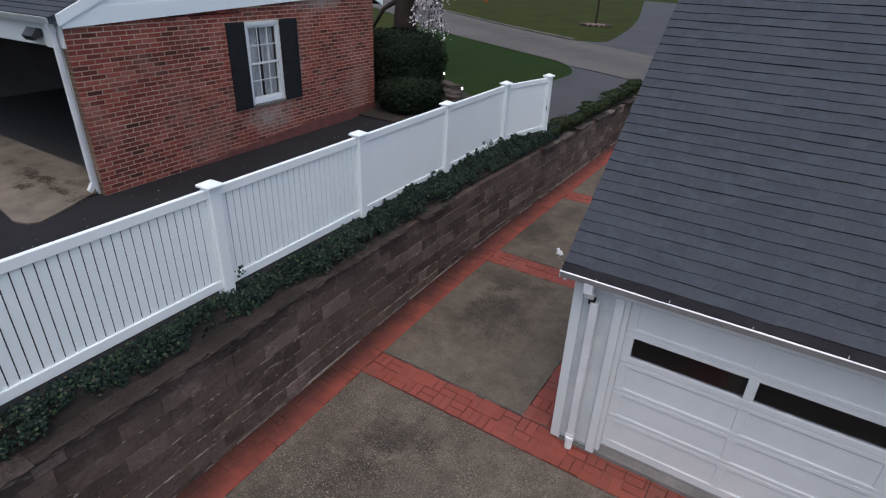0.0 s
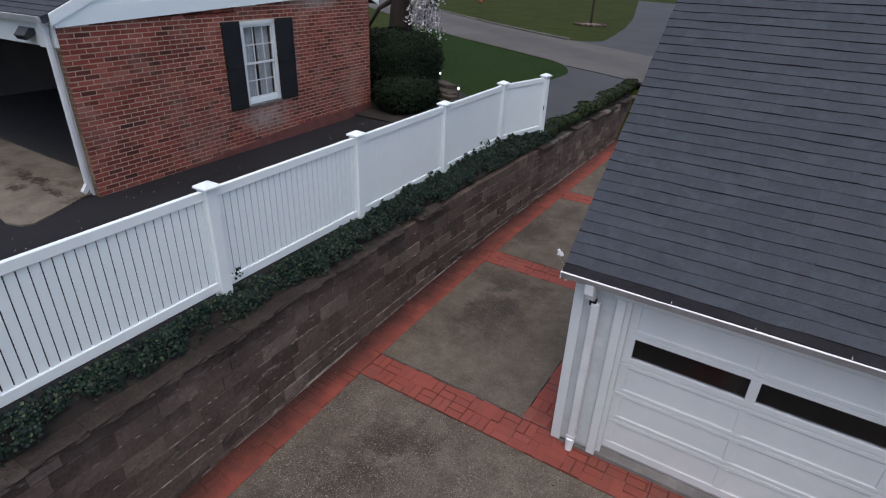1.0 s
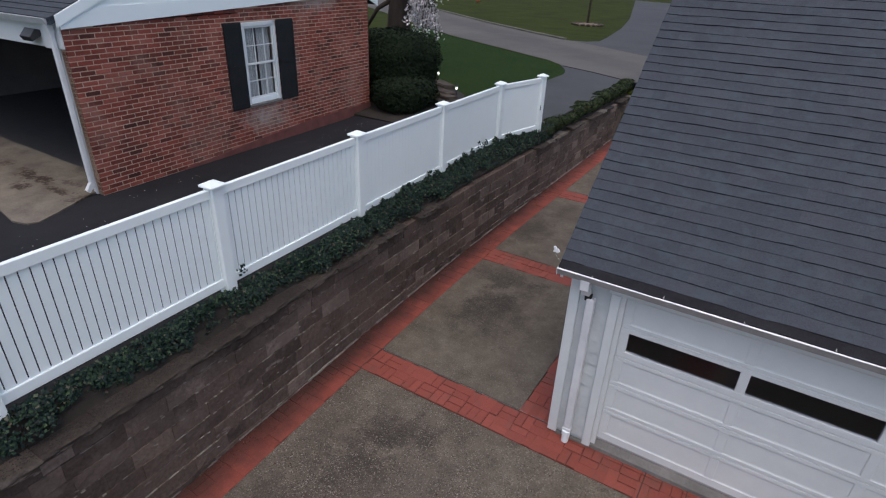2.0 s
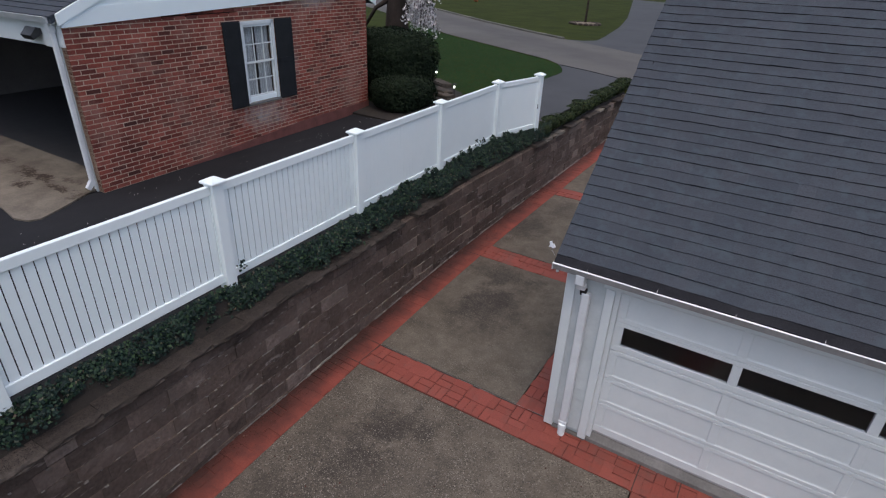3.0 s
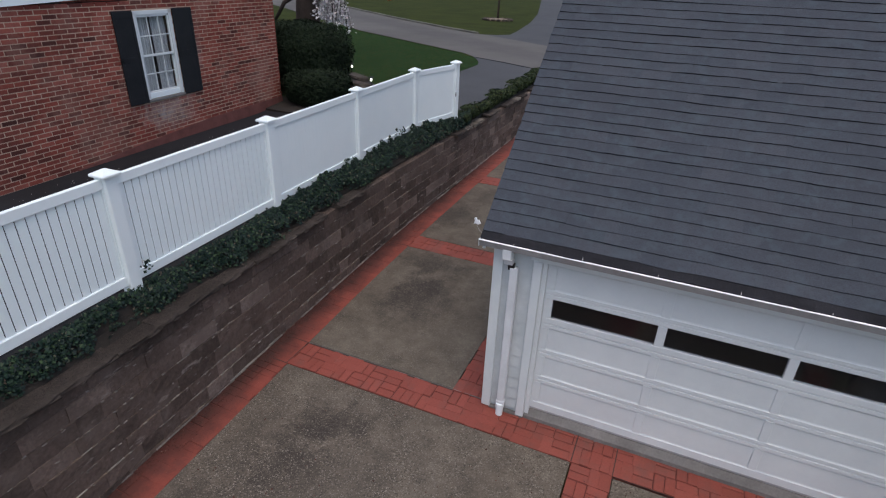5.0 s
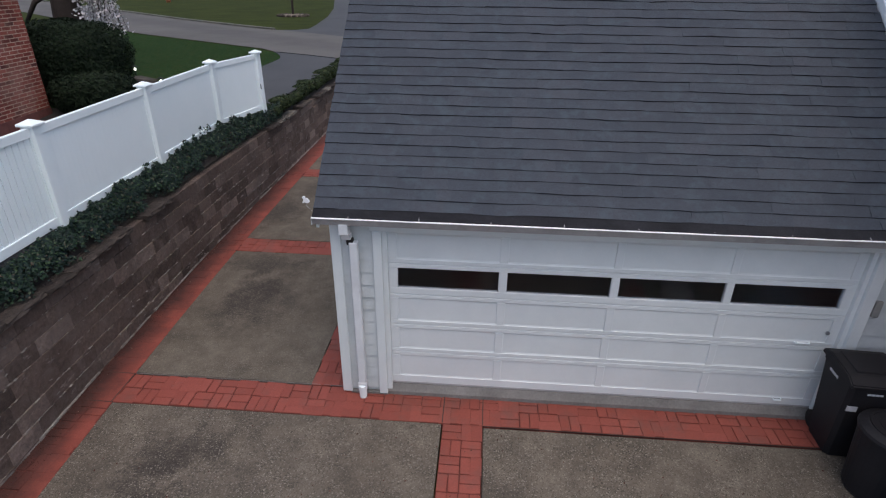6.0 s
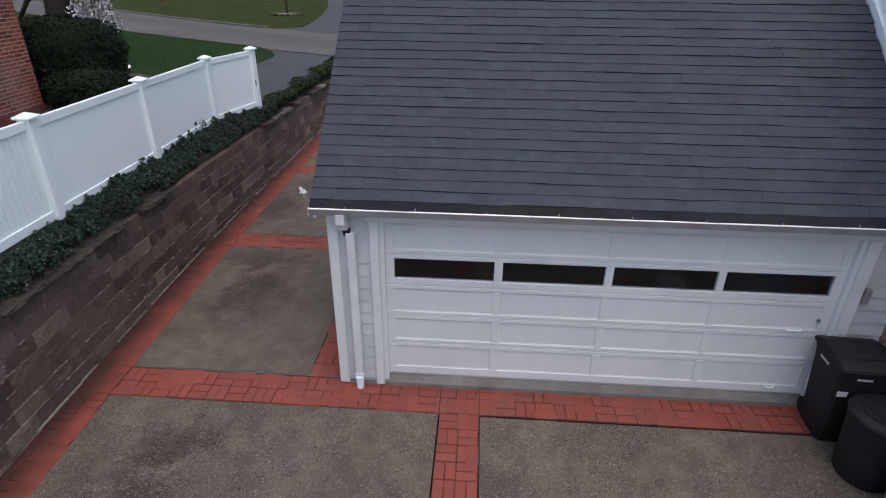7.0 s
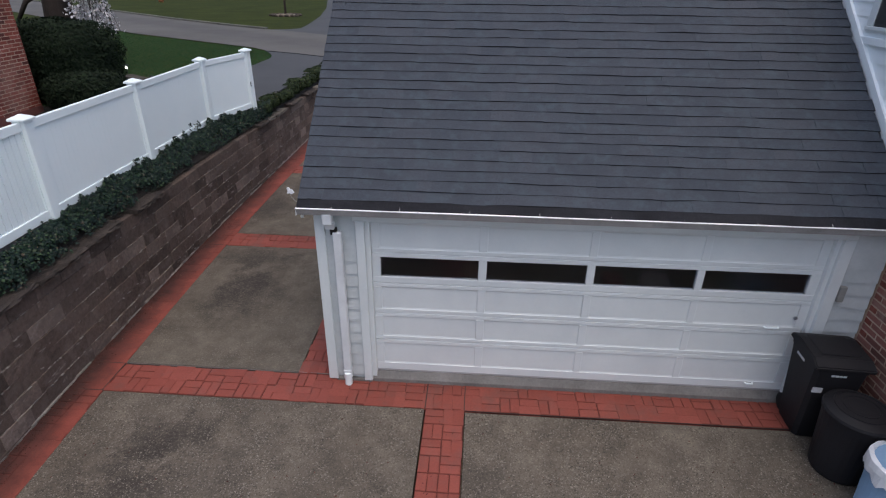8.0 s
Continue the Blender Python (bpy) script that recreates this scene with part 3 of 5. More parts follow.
def paver_mesh(l, w, material, t=0.03, c=0.0045):
    bm = bmesh.new()
    low = [bm.verts.new((sx * l / 2, sy * w / 2, -t)) for sx, sy in ((-1, -1), (1, -1), (1, 1), (-1, 1))]
    mid = [bm.verts.new((sx * l / 2, sy * w / 2, -c)) for sx, sy in ((-1, -1), (1, -1), (1, 1), (-1, 1))]
    top = [bm.verts.new((sx * (l / 2 - c), sy * (w / 2 - c), 0)) for sx, sy in ((-1, -1), (1, -1), (1, 1), (-1, 1))]
    for a, b in ((low, mid), (mid, top)):
        for k in range(4):
            bm.faces.new((a[k], a[(k + 1) % 4], b[(k + 1) % 4], b[k]))
    bm.faces.new(top)
    return mesh_of("brick", bm, material)


def paver_set(material):
    """A brick with open joints, and a worn one whose joints have closed."""
    return paver_mesh(PAVER_L, PAVER_W, material), paver_mesh(PAVER_L + 0.026, PAVER_W + 0.022, material, c=0.003)


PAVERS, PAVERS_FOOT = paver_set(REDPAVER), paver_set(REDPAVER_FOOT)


def border(label, left, right, y0, y1, along_x, near, seed, worn=0.4, foot=False):
    """A red border with a basket weave pressed into it. near(x, y): whether a brick there is a piece of its own."""
    bed = solid("pavement", strip(bmesh.new(), left, right, steps_between(y0, y1), lambda y: drive_z(y) - 0.014, 0.08), BED, label, "paving", kind="structure")
    rng = random.Random(seed)
    rest = []
    count = 0
    cell = 0.23
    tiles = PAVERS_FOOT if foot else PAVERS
    ny = max(1, int(round((y1 - y0) / cell)))
    for j in range(ny):
        yc = y0 + (j + 0.5) * (y1 - y0) / ny
        xl, xr = left(yc), right(yc)
        nx = max(1, int(round((xr - xl) / cell)))
        for i in range(nx):
            xc = xl + (i + 0.5) * (xr - xl) / nx
            sx, sy = (xr - xl) / nx / cell, (y1 - y0) / ny / cell
            flip = ((i + j) % 2 == 0) ^ (rng.random() < 0.3)
            fade = 0.5 + 0.95 * noise.noise(Vector((xc * 3.1, yc * 3.1, seed * 3.7))) + rng.uniform(-0.12, 0.12) < worn
            for k in (-0.5, 0.5):
                me = tiles[1] if fade or rng.random() < 0.16 else tiles[0]
                dx, dy, turn = (0, k * cell * 0.5, 0) if flip else (k * cell * 0.5, 0, 90)
                x, y = xc + dx * sx, yc + dy * sy
                z = drive_z(y) + rng.uniform(-0.0035, -0.0015)
                m = pose(x + rng.uniform(-0.003, 0.003), y + rng.uniform(-0.003, 0.003), z, 1.1, 0, turn + rng.uniform(-1.4, 1.4)) @ Matrix.Diagonal((sx, sy, 1, 1) if flip else (sy, sx, 1, 1))
                if near(x, y) and count < 290:
                    piece("brick", me, bed, m)
                    count += 1
                else:
                    rest.append(chunk_of(me, m))
    if rest:
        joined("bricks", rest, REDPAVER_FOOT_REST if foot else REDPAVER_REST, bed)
    return bed


WEST = lambda y: wall_x(y) + 0.008
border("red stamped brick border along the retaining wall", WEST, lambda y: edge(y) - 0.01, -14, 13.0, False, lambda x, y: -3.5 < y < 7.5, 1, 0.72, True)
border("red stamped brick border across the garage front", lambda y: edge(y), lambda y: 5.37, -0.495, -0.0, True, lambda x, y: x < 5, 2, 0.12)
border("red stamped brick border between two slabs", lambda y: 0.555, lambda y: 1.01, -14, -0.505, False, lambda x, y: y > -4, 3, 0.12)
border("red stamped brick border along the garage side", lambda y: -1.125, lambda y: -0.67, 0.01, 9.5, False, lambda x, y: y < 6, 4, 0.22)
border("red stamped brick border crossing the side drive", edge, lambda y: -1.14, 3.37, 3.87, True, lambda x, y: True, 5, 0.12)
border("red stamped brick border crossing the side drive", edge, lambda y: -1.14, 7.26, 7.77, True, lambda x, y: True, 6, 0.2)
# pale sealant beads and dark control joints
for label, material, x0, x1, y0, y1 in (("thin pale sealant bead between slab and border", CONCRETE, -3.42, -0.66, 0.009, 0.015), ("dark control joint between slab and border", JOINT, 1.0135, 1.0205, -4.5, -0.52),
                                        ("dark control joint across the red border", JOINT, 0.542, 0.556, -0.5, 0.0), ("dark control joint across the red border", JOINT, 1.008, 1.02, -0.5, 0.0),
                                        ("dark control joint across the red border", JOINT, -3.86, -3.43, 0.0, 0.009), ("dark control joint across the red border", JOINT, -3.84, -3.41, -0.508, -0.498),
                                        ("dark control joint along the red border", JOINT, 1.02, 4.8, -0.5075, -0.501), ("dark control joint across the red border", JOINT, -3.437, -3.425, -0.498, 0.0), ("dark control joint across the red border", JOINT, -3.95, -3.51, 3.363, 3.373)):
    bm = strip(bmesh.new(), lambda y: x0, lambda y: x1, steps_between(y0, y1), lambda y: drive_z(y) + 0.001, 0.01)
    solid("trim", bm, material, label, "joint", kind="structure")

# ---- retaining wall ----
WALL_TOP = 1.36
COURSE, BLOCK_LEN = 0.194, 0.45


def block_mesh(l, h, d, seed, material=BLOCK, rough=1.0):
    """A split-faced block: its outer face (towards +x) is broken and uneven."""
    rng = random.Random(seed)
    bm = bmesh.new()
    ny, nz = 5, 3
    grid = []
    for j in range(nz + 1):
        row = []
        for i in range(ny + 1):
            rim = i in (0, ny) or j in (0, nz)
            out = rng.uniform(-0.003, 0.002) if rim else rng.uniform(-0.004, 0.005)
            row.append(bm.verts.new((rough * (out + rng.uniform(-0.003, 0.003)), -l / 2 + l * i / ny, h * j / nz + (rough - 1) * rng.uniform(-0.002, 0.001) * (j == nz))))
        grid.append(row)
    for j in range(nz):
        for i in range(ny):
            bm.faces.new((grid[j][i], grid[j][i + 1], grid[j + 1][i + 1], grid[j + 1][i]))
    back = [[bm.verts.new((-d, sy * l / 2, z)) for sy in (-1, 1)] for z in (0, h)]
    bm.faces.new((*grid[nz], back[1][1], back[1][0]))
    bm.faces.new((*grid[0], back[0][1], back[0][0]))
    bm.faces.new((*[r[0] for r in grid], back[1][0], back[0][0]))
    bm.faces.new((*[r[-1] for r in grid], back[1][1], back[0][1]))
    return mesh_of("stone", bm, material)


def retaining_wall():
    bm = strip(bmesh.new(), lambda y: wall_x(y) - 0.34, lambda y: wall_x(y) - 0.13, steps_between(-14, 16.0), lambda y: WALL_TOP - 0.01, 1.7)
    wall = solid("wall_west", bm, WALLCORE, "weathered brown split-faced block retaining wall", "wall", kind="structure")
    rng = random.Random(11)
    shapes = [block_mesh(BLOCK_LEN - 0.0015, COURSE - 0.0015, 0.12, s) for s in range(5)] + [block_mesh(BLOCK_LEN * 0.6 - 0.0015, COURSE - 0.0015, 0.12, 20 + s) for s in range(3)] + [block_mesh(BLOCK_LEN * 1.3 - 0.0015, COURSE - 0.0015, 0.12, 30 + s) for s in range(2)]
    lengths = [BLOCK_LEN] * 5 + [BLOCK_LEN * 0.6] * 3 + [BLOCK_LEN * 1.3] * 2
    rest, count = [], 0
    for c in range(-2, 7):
        y = -14 + rng.uniform(0, 0.3)
        while y < 15.8:
            pick = rng.choice((0, 1, 2, 3, 4, 0, 1, 2, 5, 6, 7, 8, 9))
            yc = y + lengths[pick] / 2
            y += lengths[pick]
            z = c * COURSE + 0.0
            if z + COURSE < drive_z(min(yc, 13)) - 0.05:
                continue
            slope = math.degrees(math.atan2(wall_x(yc + 0.1) - wall_x(yc - 0.1), 0.2))
            m = pose(wall_x(yc) - 0.012 * c - 0.004 + rng.uniform(-0.012, 0.006), yc, z, 0, rng.uniform(-1.2, 0.6), -slope + rng.uniform(-1.0, 1.0))
            if -4.6 < yc < 4.6 and c >= 0 and count < 295:
                piece("stone", shapes[pick], wall, m)
                count += 1
            else:
                rest.append(chunk_of(shapes[pick], m))
    joined("stones", rest, BLOCK_REST, wall)
    # capping slabs, set back, uneven and broken away here and there
    caps = [(ln, block_mesh(ln - 0.003, 0.062, 0.24, 40 + k, CAPSTONE, 5.0)) for k, ln in enumerate((0.36, 0.42, 0.5, 0.58, 0.44, 0.62))]
    pale = [(ln, block_mesh(ln - 0.003, 0.06, 0.22, 60 + k, PALESTONE, 5.0)) for k, ln in enumerate((0.36, 0.5))]
    y = -14.0
    while y < 15.4:
        ln, me = rng.choice(pale if y > 7.0 and rng.random() < 0.7 else caps)
        yc = y + ln / 2
        y += ln
        if rng.random() < (0.05 if yc < 0.3 else 0.68 if yc < 6.5 else 0.35):
            continue
        slope = math.degrees(math.atan2(wall_x(yc + 0.1) - wall_x(yc - 0.1), 0.2))
        piece("capstone", me, wall, pose(wall_x(yc) + 0.012 + rng.uniform(-0.025, 0.015), yc, WALL_TOP + rng.uniform(-0.014, 0.004), rng.uniform(-1.2, 1.2), rng.uniform(-3, 1), -slope + rng.uniform(-2.5, 2.5)))
    # broken pale mortar left along some joints
    for k in range(190):
        c = rng.choice((1, 1, 1, 1, 1, 1, 2, 2, 2, 3, 4, 5, 6))
        yc = rng.uniform(-5.0, 8.0)
        ln = rng.choice((0.03, 0.05, 0.05, 0.08, 0.12, 0.2))
        slope = math.degrees(math.atan2(wall_x(yc + 0.1) - wall_x(yc - 0.1), 0.2))
        bm = box(bmesh.new(), -0.02, rng.uniform(-0.002, 0.005), -ln / 2, ln / 2, -0.0015, rng.uniform(0.0005, 0.0028))
        part("mortar_line", bm, PALEMORTAR, wall).matrix_basis = pose(wall_x(yc) - 0.012 * c + 0.004, yc, c * COURSE - 0.003, 0, 0, -slope)
    # crumbs of pale mortar scattered over the joints, the uprights too
    crumbs = []
    for k in range(520):
        c = rng.choice((1, 1, 2, 2, 3, 3, 4, 4, 5, 5, 6))
        yc = rng.uniform(-5.5, 12.0)
        a, b, turn = rng.uniform(0.01, 0.05), rng.uniform(0.003, 0.008), rng.uniform(-5, 5)
        z = c * COURSE - b / 2 + rng.uniform(-0.006, 0.006)
        if rng.random() < 0.3:
            # a chip on a face rather than in a joint
            a, b, turn = rng.uniform(0.015, 0.05), rng.uniform(0.003, 0.008), rng.uniform(-20, 20)
            z = c * COURSE + rng.uniform(-0.16, 0.02)
        slope = math.degrees(math.atan2(wall_x(yc + 0.1) - wall_x(yc - 0.1), 0.2))
        bm = box(bmesh.new(), -0.02, rng.uniform(0.0, 0.005), -a / 2, a / 2, 0, b, m=pose(wall_x(yc) - 0.012 * math.floor(z / COURSE) + 0.001, yc, z, turn, 0, -slope))
        bm.verts.index_update()
        crumbs.append(([tuple(v.co) for v in bm.verts], [[v.index for v in f.verts] for f in bm.faces]))
        bm.free()
    joined("mortar_crumbs", crumbs, PALEMORTAR, wall)
    # rough mortar fillet along the foot, broken here and there
    y = -14.0
    while y < 13:
        ln = rng.uniform(0.12, 0.6)
        yc = y + ln / 2
        slope = math.degrees(math.atan2(wall_x(yc + 0.1) - wall_x(yc - 0.1), 0.2))
        bm = box(bmesh.new(), -0.02, rng.uniform(0.006, 0.014), -ln / 2, ln / 2, -0.03, rng.uniform(0.008, 0.018), 0.003)
        part("mortar_fillet", bm, PALEMORTAR, wall).matrix_basis = pose(wall_x(yc), yc, drive_z(yc), 0, 0, -slope)
        y += ln + (0 if rng.random() < 0.6 else rng.uniform(0.1, 0.5))


retaining_wall()

# bank of soil between wall top and fence
bm = bmesh.new()
rows = []
for y in steps_between(-14, 16.0):
    rows.append([bm.verts.new(p) for p in ((wall_x(y) - 0.2, y, WALL_TOP + 0.03), (wall_x(y) - 0.3, y, WALL_TOP + 0.13), (fence_line(y) + 0.06, y, 1.7 if y < 7.2 else 1.58), (fence_line(y) - 0.1, y, upper_z(y) + (0.05 if y < 7.2 else -0.01)), (fence_line(y) - 0.1, y, 1.2))])
for a, b in zip(rows, rows[1:]):
    for k in range(4):
        bm.faces.new((a[k], a[k + 1], b[k + 1], b[k]))
solid("soil", bm, SOIL, "dark soil bank above the retaining wall", "soil", kind="structure")


# ---- upper side: asphalt drive, street, far drive ----
def sheet(name, outline, z, material, label, category, thick=0.03):
    bm = bmesh.new()
    top = [bm.verts.new((x, y, z(y))) for x, y in outline]
    low = [bm.verts.new((x, y, z(y) - thick)) for x, y in outline]
    bm.faces.new(top)
    for k in range(len(top)):
        bm.faces.new((top[k], low[k], low[(k + 1) % len(top)], top[(k + 1) % len(top)]))
    bm.normal_update()
    bmesh.ops.triangulate(bm, faces=[f for f in bm.faces if len(f.verts) > 4])
    return solid(name, bm, material, label, category, kind="structure")


bm = drive_strip(lambda y: -14.0, lambda y: fence_x(y) - 0.1, steps_between(-14, 6.2), 48)
solid("road", bm, ASPHALT, "black asphalt driveway between the white fence and the brick house", "driveway", kind="structure")


def drive_edge(y):
    """The lawn's edge along the drive, flaring out to the street."""
    return -6.75 + 0.17 * min(max((y - 8) / 4, 0), 1) - 1.2 * min(max((y - 14.8) / 2.6, 0), 1) ** 1.6


# far stretch coloured greyer to hold the sky's grazing sheen
bm = drive_strip(drive_edge, lambda y: -4.28, [6.2, 6.6, *steps_between(7, 17.6)], 12)
solid("road", bm, ASPHALT_GREY, "grey asphalt driveway running to the street", "driveway", kind="structure")
NEAR = [(-60, 56), (-34, 36.2), (-16.1, 22.35), (-11.2, 19.5), (-8.3, 17.8), (-7.35, 16.85), (-6.0, 16.27), (-4.05, 15.2), (12, 10.2), (60, -2)]
FAR = [(-72, 73), (-42, 49), (-25.3, 36.3), (-18.2, 30.7), (-12.9, 27.0), (-10.6, 25.6), (-9.0, 24.8), (-5.66, 22.6), (12, 17), (60, 6)]
bm = bmesh.new()
va = [bm.verts.new((x, y, upper_z(20) + 0.03)) for x, y in NEAR]
vb = [bm.verts.new((x, y, upper_z(20) + 0.03)) for x, y in FAR]
for k in range(len(va) - 1):
    bm.faces.new((va[k], va[k + 1], vb[k + 1], vb[k]))
solid("road", bm, ROAD, "pale grey worn street", "street", kind="structure")


def kerb(points, width, height, label, material=KERB):
    bm = bmesh.new()
    for (xa, ya), (xb, yb) in zip(points, points[1:]):
        d = Vector((xb - xa, yb - ya, 0))
        m = pose(xa, ya, upper_z(20) + 0.02, 0, 0, math.degrees(math.atan2(d.y, d.x)))
        box(bm, 0, d.length, -width / 2, width / 2, -0.1, height, 0.02, m)
    solid("kerb", bm, material, label, "kerb", kind="structure")


kerb(FAR[1:6], 0.22, 0.1, "low concrete kerb along the street")
kerb(NEAR[5:9], 0.1, 0.016, "tar seam between drive and street", ASPHALT)
sheet("road", [(-10.4, 25.55), (-9.0, 24.85), (-5.66, 22.7), (0, 20.8), (-3, 40), (-9, 74), (-21, 79), (-12.4, 45), (-10.4, 35.7), (-9.3, 29), (-9.0, 26.6), (-9.5, 25.8)], lambda y: upper_z(20) + 0.02, ASPHALT_GREY, "grey asphalt drive across the street", "driveway")


# ---- white vinyl fence ----
POSTS = [(fence_x(y), y) for y in (-11.63, -9.19, -6.75, -4.31, -1.85, 0.66, 3.12, 5.566)] + [(-4.2, 7.09)]
RAIL_TOP, RAIL_LOW = 2.985, 1.77


FENCE = thing("fence", "white vinyl fence of upright boards with capped posts", "fence", pose(POSTS[0][0], POSTS[0][1], 0))
FENCE_INV = FENCE.matrix_world.inverted()


def cap_mesh():
    bm = box(bmesh.new(), -0.075, 0.075, -0.075, 0.075, 2.965, 3.0, 0.006)
    box(bm, -0.105, 0.105, -0.105, 0.105, 3.0, 3.03, 0.007)
    one = [bm.verts.new((sx * 0.1, sy * 0.1, 3.03)) for sx, sy in ((-1, -1), (1, -1), (1, 1), (-1, 1))]
    tip = [bm.verts.new((sx * 0.012, sy * 0.012, 3.072)) for sx, sy in ((-1, -1), (1, -1), (1, 1), (-1, 1))]
    for k in range(4):
        bm.faces.new((one[k], one[(k + 1) % 4], tip[(k + 1) % 4], tip[k]))
    bm.faces.new(tip)
    return mesh_of("cap", bm, VINYL)


POST_MESH = mesh_of("post", new_box(-0.071, 0.071, -0.071, 0.071, 1.5, 2.985, 0.006), VINYL)
CAP_MESH = cap_mesh()
BOARD = 0.0935
OPEN_BOARD, CLOSE_BOARD = (mesh_of("board", new_box(-BOARD + g, -g, -0.006, 0.006, RAIL_LOW + 0.09, RAIL_TOP - 0.08), VINYL) for g in (0.007, 0.0006))


def fence_post(x, y, turn):
    post = piece("post", POST_MESH, FENCE, FENCE_INV @ pose(x, y, 0, 0, 0, turn))
    piece("cap", CAP_MESH, post, Matrix.Identity(4))


def fence_panel(a, b):
    d = Vector((b[0] - a[0], b[1] - a[1], 0))
    turn = math.degrees(math.atan2(d.y, d.x))
    length = d.length - 0.126
    at = FENCE_INV @ pose(a[0], a[1], 0, 0, 0, turn) @ pose(0.063, 0, 0)
    for name, z0, z1, w in (("top_rail", RAIL_TOP - 0.105, RAIL_TOP, 0.027), ("bottom_rail", RAIL_LOW, RAIL_LOW + 0.112, 0.027)):
        piece(name, mesh_of(name, new_box(0, length, -w, w, z0, z1, 0.006), VINYL), FENCE, at)
    # boards set from the far post backwards, the last one cut to fit
    start = length - 0.028
    while start > 0.02:
        wide = min(BOARD, start)
        me = (OPEN_BOARD if b[1] < 1 else CLOSE_BOARD) if wide == BOARD else mesh_of("board", new_box(-wide, -0.006, -0.007, 0.007, RAIL_LOW + 0.09, RAIL_TOP - 0.08), VINYL)
        piece("board", me, FENCE, at @ pose(start, 0, 0))
        start -= BOARD
    piece("channel", mesh_of("channel", new_box(length - 0.028, length, -0.02, 0.02, RAIL_LOW + 0.09, RAIL_TOP - 0.08), VINYL), FENCE, at)


for k, (x, y) in enumerate(POSTS):
    fence_post(x, y, 2.1 if k < 8 else -8)
for a, b in zip(POSTS, POSTS[1:]):
    fence_panel(a, b)
latch = solid("gate_latch", new_box(-4.145, -4.135, 7.0, 7.03, 2.25, 2.36, 0.004), BLACKPAINT, "small black latch on the fence's end post", "latch")


# ---- garage ----
PITCH = 0.86
EAVE_Y, EAVE_Z = -0.19, 2.415
RIDGE_Y = 3.3
RX0, RX1 = -0.81, 5.34
angle = math.atan(PITCH)


def garage():
    g = thing("garage", "white clapboard garage with charcoal shingle roof", "garage")
    # shell with the door opening
    bm = bmesh.new()
    box(bm, -0.65, -0.2, -0.045, 0.1, -0.15, 2.36)
    box(bm, 4.87, 5.36, -0.045, 0.1, -0.15, 2.36)
    box(bm, -0.2, 4.87, -0.045, 0.1, 2.19, 2.36)
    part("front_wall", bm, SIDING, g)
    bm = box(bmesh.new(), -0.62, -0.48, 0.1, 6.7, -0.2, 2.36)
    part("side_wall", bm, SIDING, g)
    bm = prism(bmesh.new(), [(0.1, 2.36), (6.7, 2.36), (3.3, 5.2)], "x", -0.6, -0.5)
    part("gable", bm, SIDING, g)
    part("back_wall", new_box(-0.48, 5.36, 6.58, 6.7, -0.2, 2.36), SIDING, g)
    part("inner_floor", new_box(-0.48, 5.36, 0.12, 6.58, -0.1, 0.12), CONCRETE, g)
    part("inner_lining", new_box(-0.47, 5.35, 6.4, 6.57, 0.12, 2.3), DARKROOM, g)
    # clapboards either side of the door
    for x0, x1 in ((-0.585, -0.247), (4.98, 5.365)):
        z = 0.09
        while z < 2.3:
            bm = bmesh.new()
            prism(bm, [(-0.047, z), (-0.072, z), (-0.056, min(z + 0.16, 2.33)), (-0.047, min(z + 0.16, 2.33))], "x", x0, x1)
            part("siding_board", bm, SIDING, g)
            z += 0.16
    part("corner_board", new_box(-0.698, -0.585, -0.095, 0.12, 0.02, 2.295, 0.005), WHITE, g)
    for x0, x1 in ((-0.247, -0.148), (4.86, 4.98)):
        part("door_casing", new_box(x0, x1, -0.1, -0.045, 0.02, 2.197, 0.006), WHITE, g)
    for x0, x1 in ((-0.148, -0.095), (4.81, 4.86)):
        part("door_jamb", new_box(x0, x1, -0.06, 0.06, 0.06, 2.2, 0.004), WHITE, g)
    part("head_casing", new_box(-0.275, 4.98, -0.1, -0.046, 2.2, 2.298, 0.006), WHITE, g)
    # sill of the garage floor before the door
    bm = prism(bmesh.new(), [(-0.075, -0.1), (-0.075, 0.045), (-0.02, 0.125), (0.12, 0.14), (0.12, -0.1)], "x", -0.147, 4.859)
    part("door_sill", bm, CONCRETE, g, "worn grey concrete sill")
    part("plinth", new_box(-0.6, -0.15, -0.09, 0.05, -0.1, 0.03, 0.008), CONCRETE, g, "dark concrete plinth")
    # eaves
    part("soffit", new_box(RX0 + 0.02, RX1, -0.15, -0.04, 2.3, 2.325, 0.003), WHITE, g)
    part("fascia", new_box(RX0 + 0.01, RX1, -0.165, -0.14, 2.29, 2.35, 0.003), WHITE, g)
    bm = bmesh.new()
    prism(bm, [(-0.165, 2.43), (RIDGE_Y, 2.43 + PITCH * (RIDGE_Y + 0.165)), (RIDGE_Y, 2.25 + PITCH * (RIDGE_Y + 0.165)), (-0.165, 2.25)], "x", RX0 - 0.0, RX0 + 0.03)
    part("rake_board", bm, WHITE, g)
    # roof deck, both slopes
    bm = bmesh.new()
    yd, zd = RIDGE_Y, EAVE_Z - 0.02 + PITCH * (RIDGE_Y - EAVE_Y)
    prism(bm, [(EAVE_Y + 0.02, EAVE_Z - 0.025), (yd, zd - 0.01), (2 * yd - EAVE_Y, EAVE_Z - 0.025), (2 * yd - EAVE_Y, EAVE_Z - 0.1), (yd, zd - 0.09), (EAVE_Y + 0.02, EAVE_Z - 0.1)], "x", RX0 + 0.005, RX1)
    part("roof", bm, SHINGLE_EDGE, g)
    return g


GARAGE = garage()


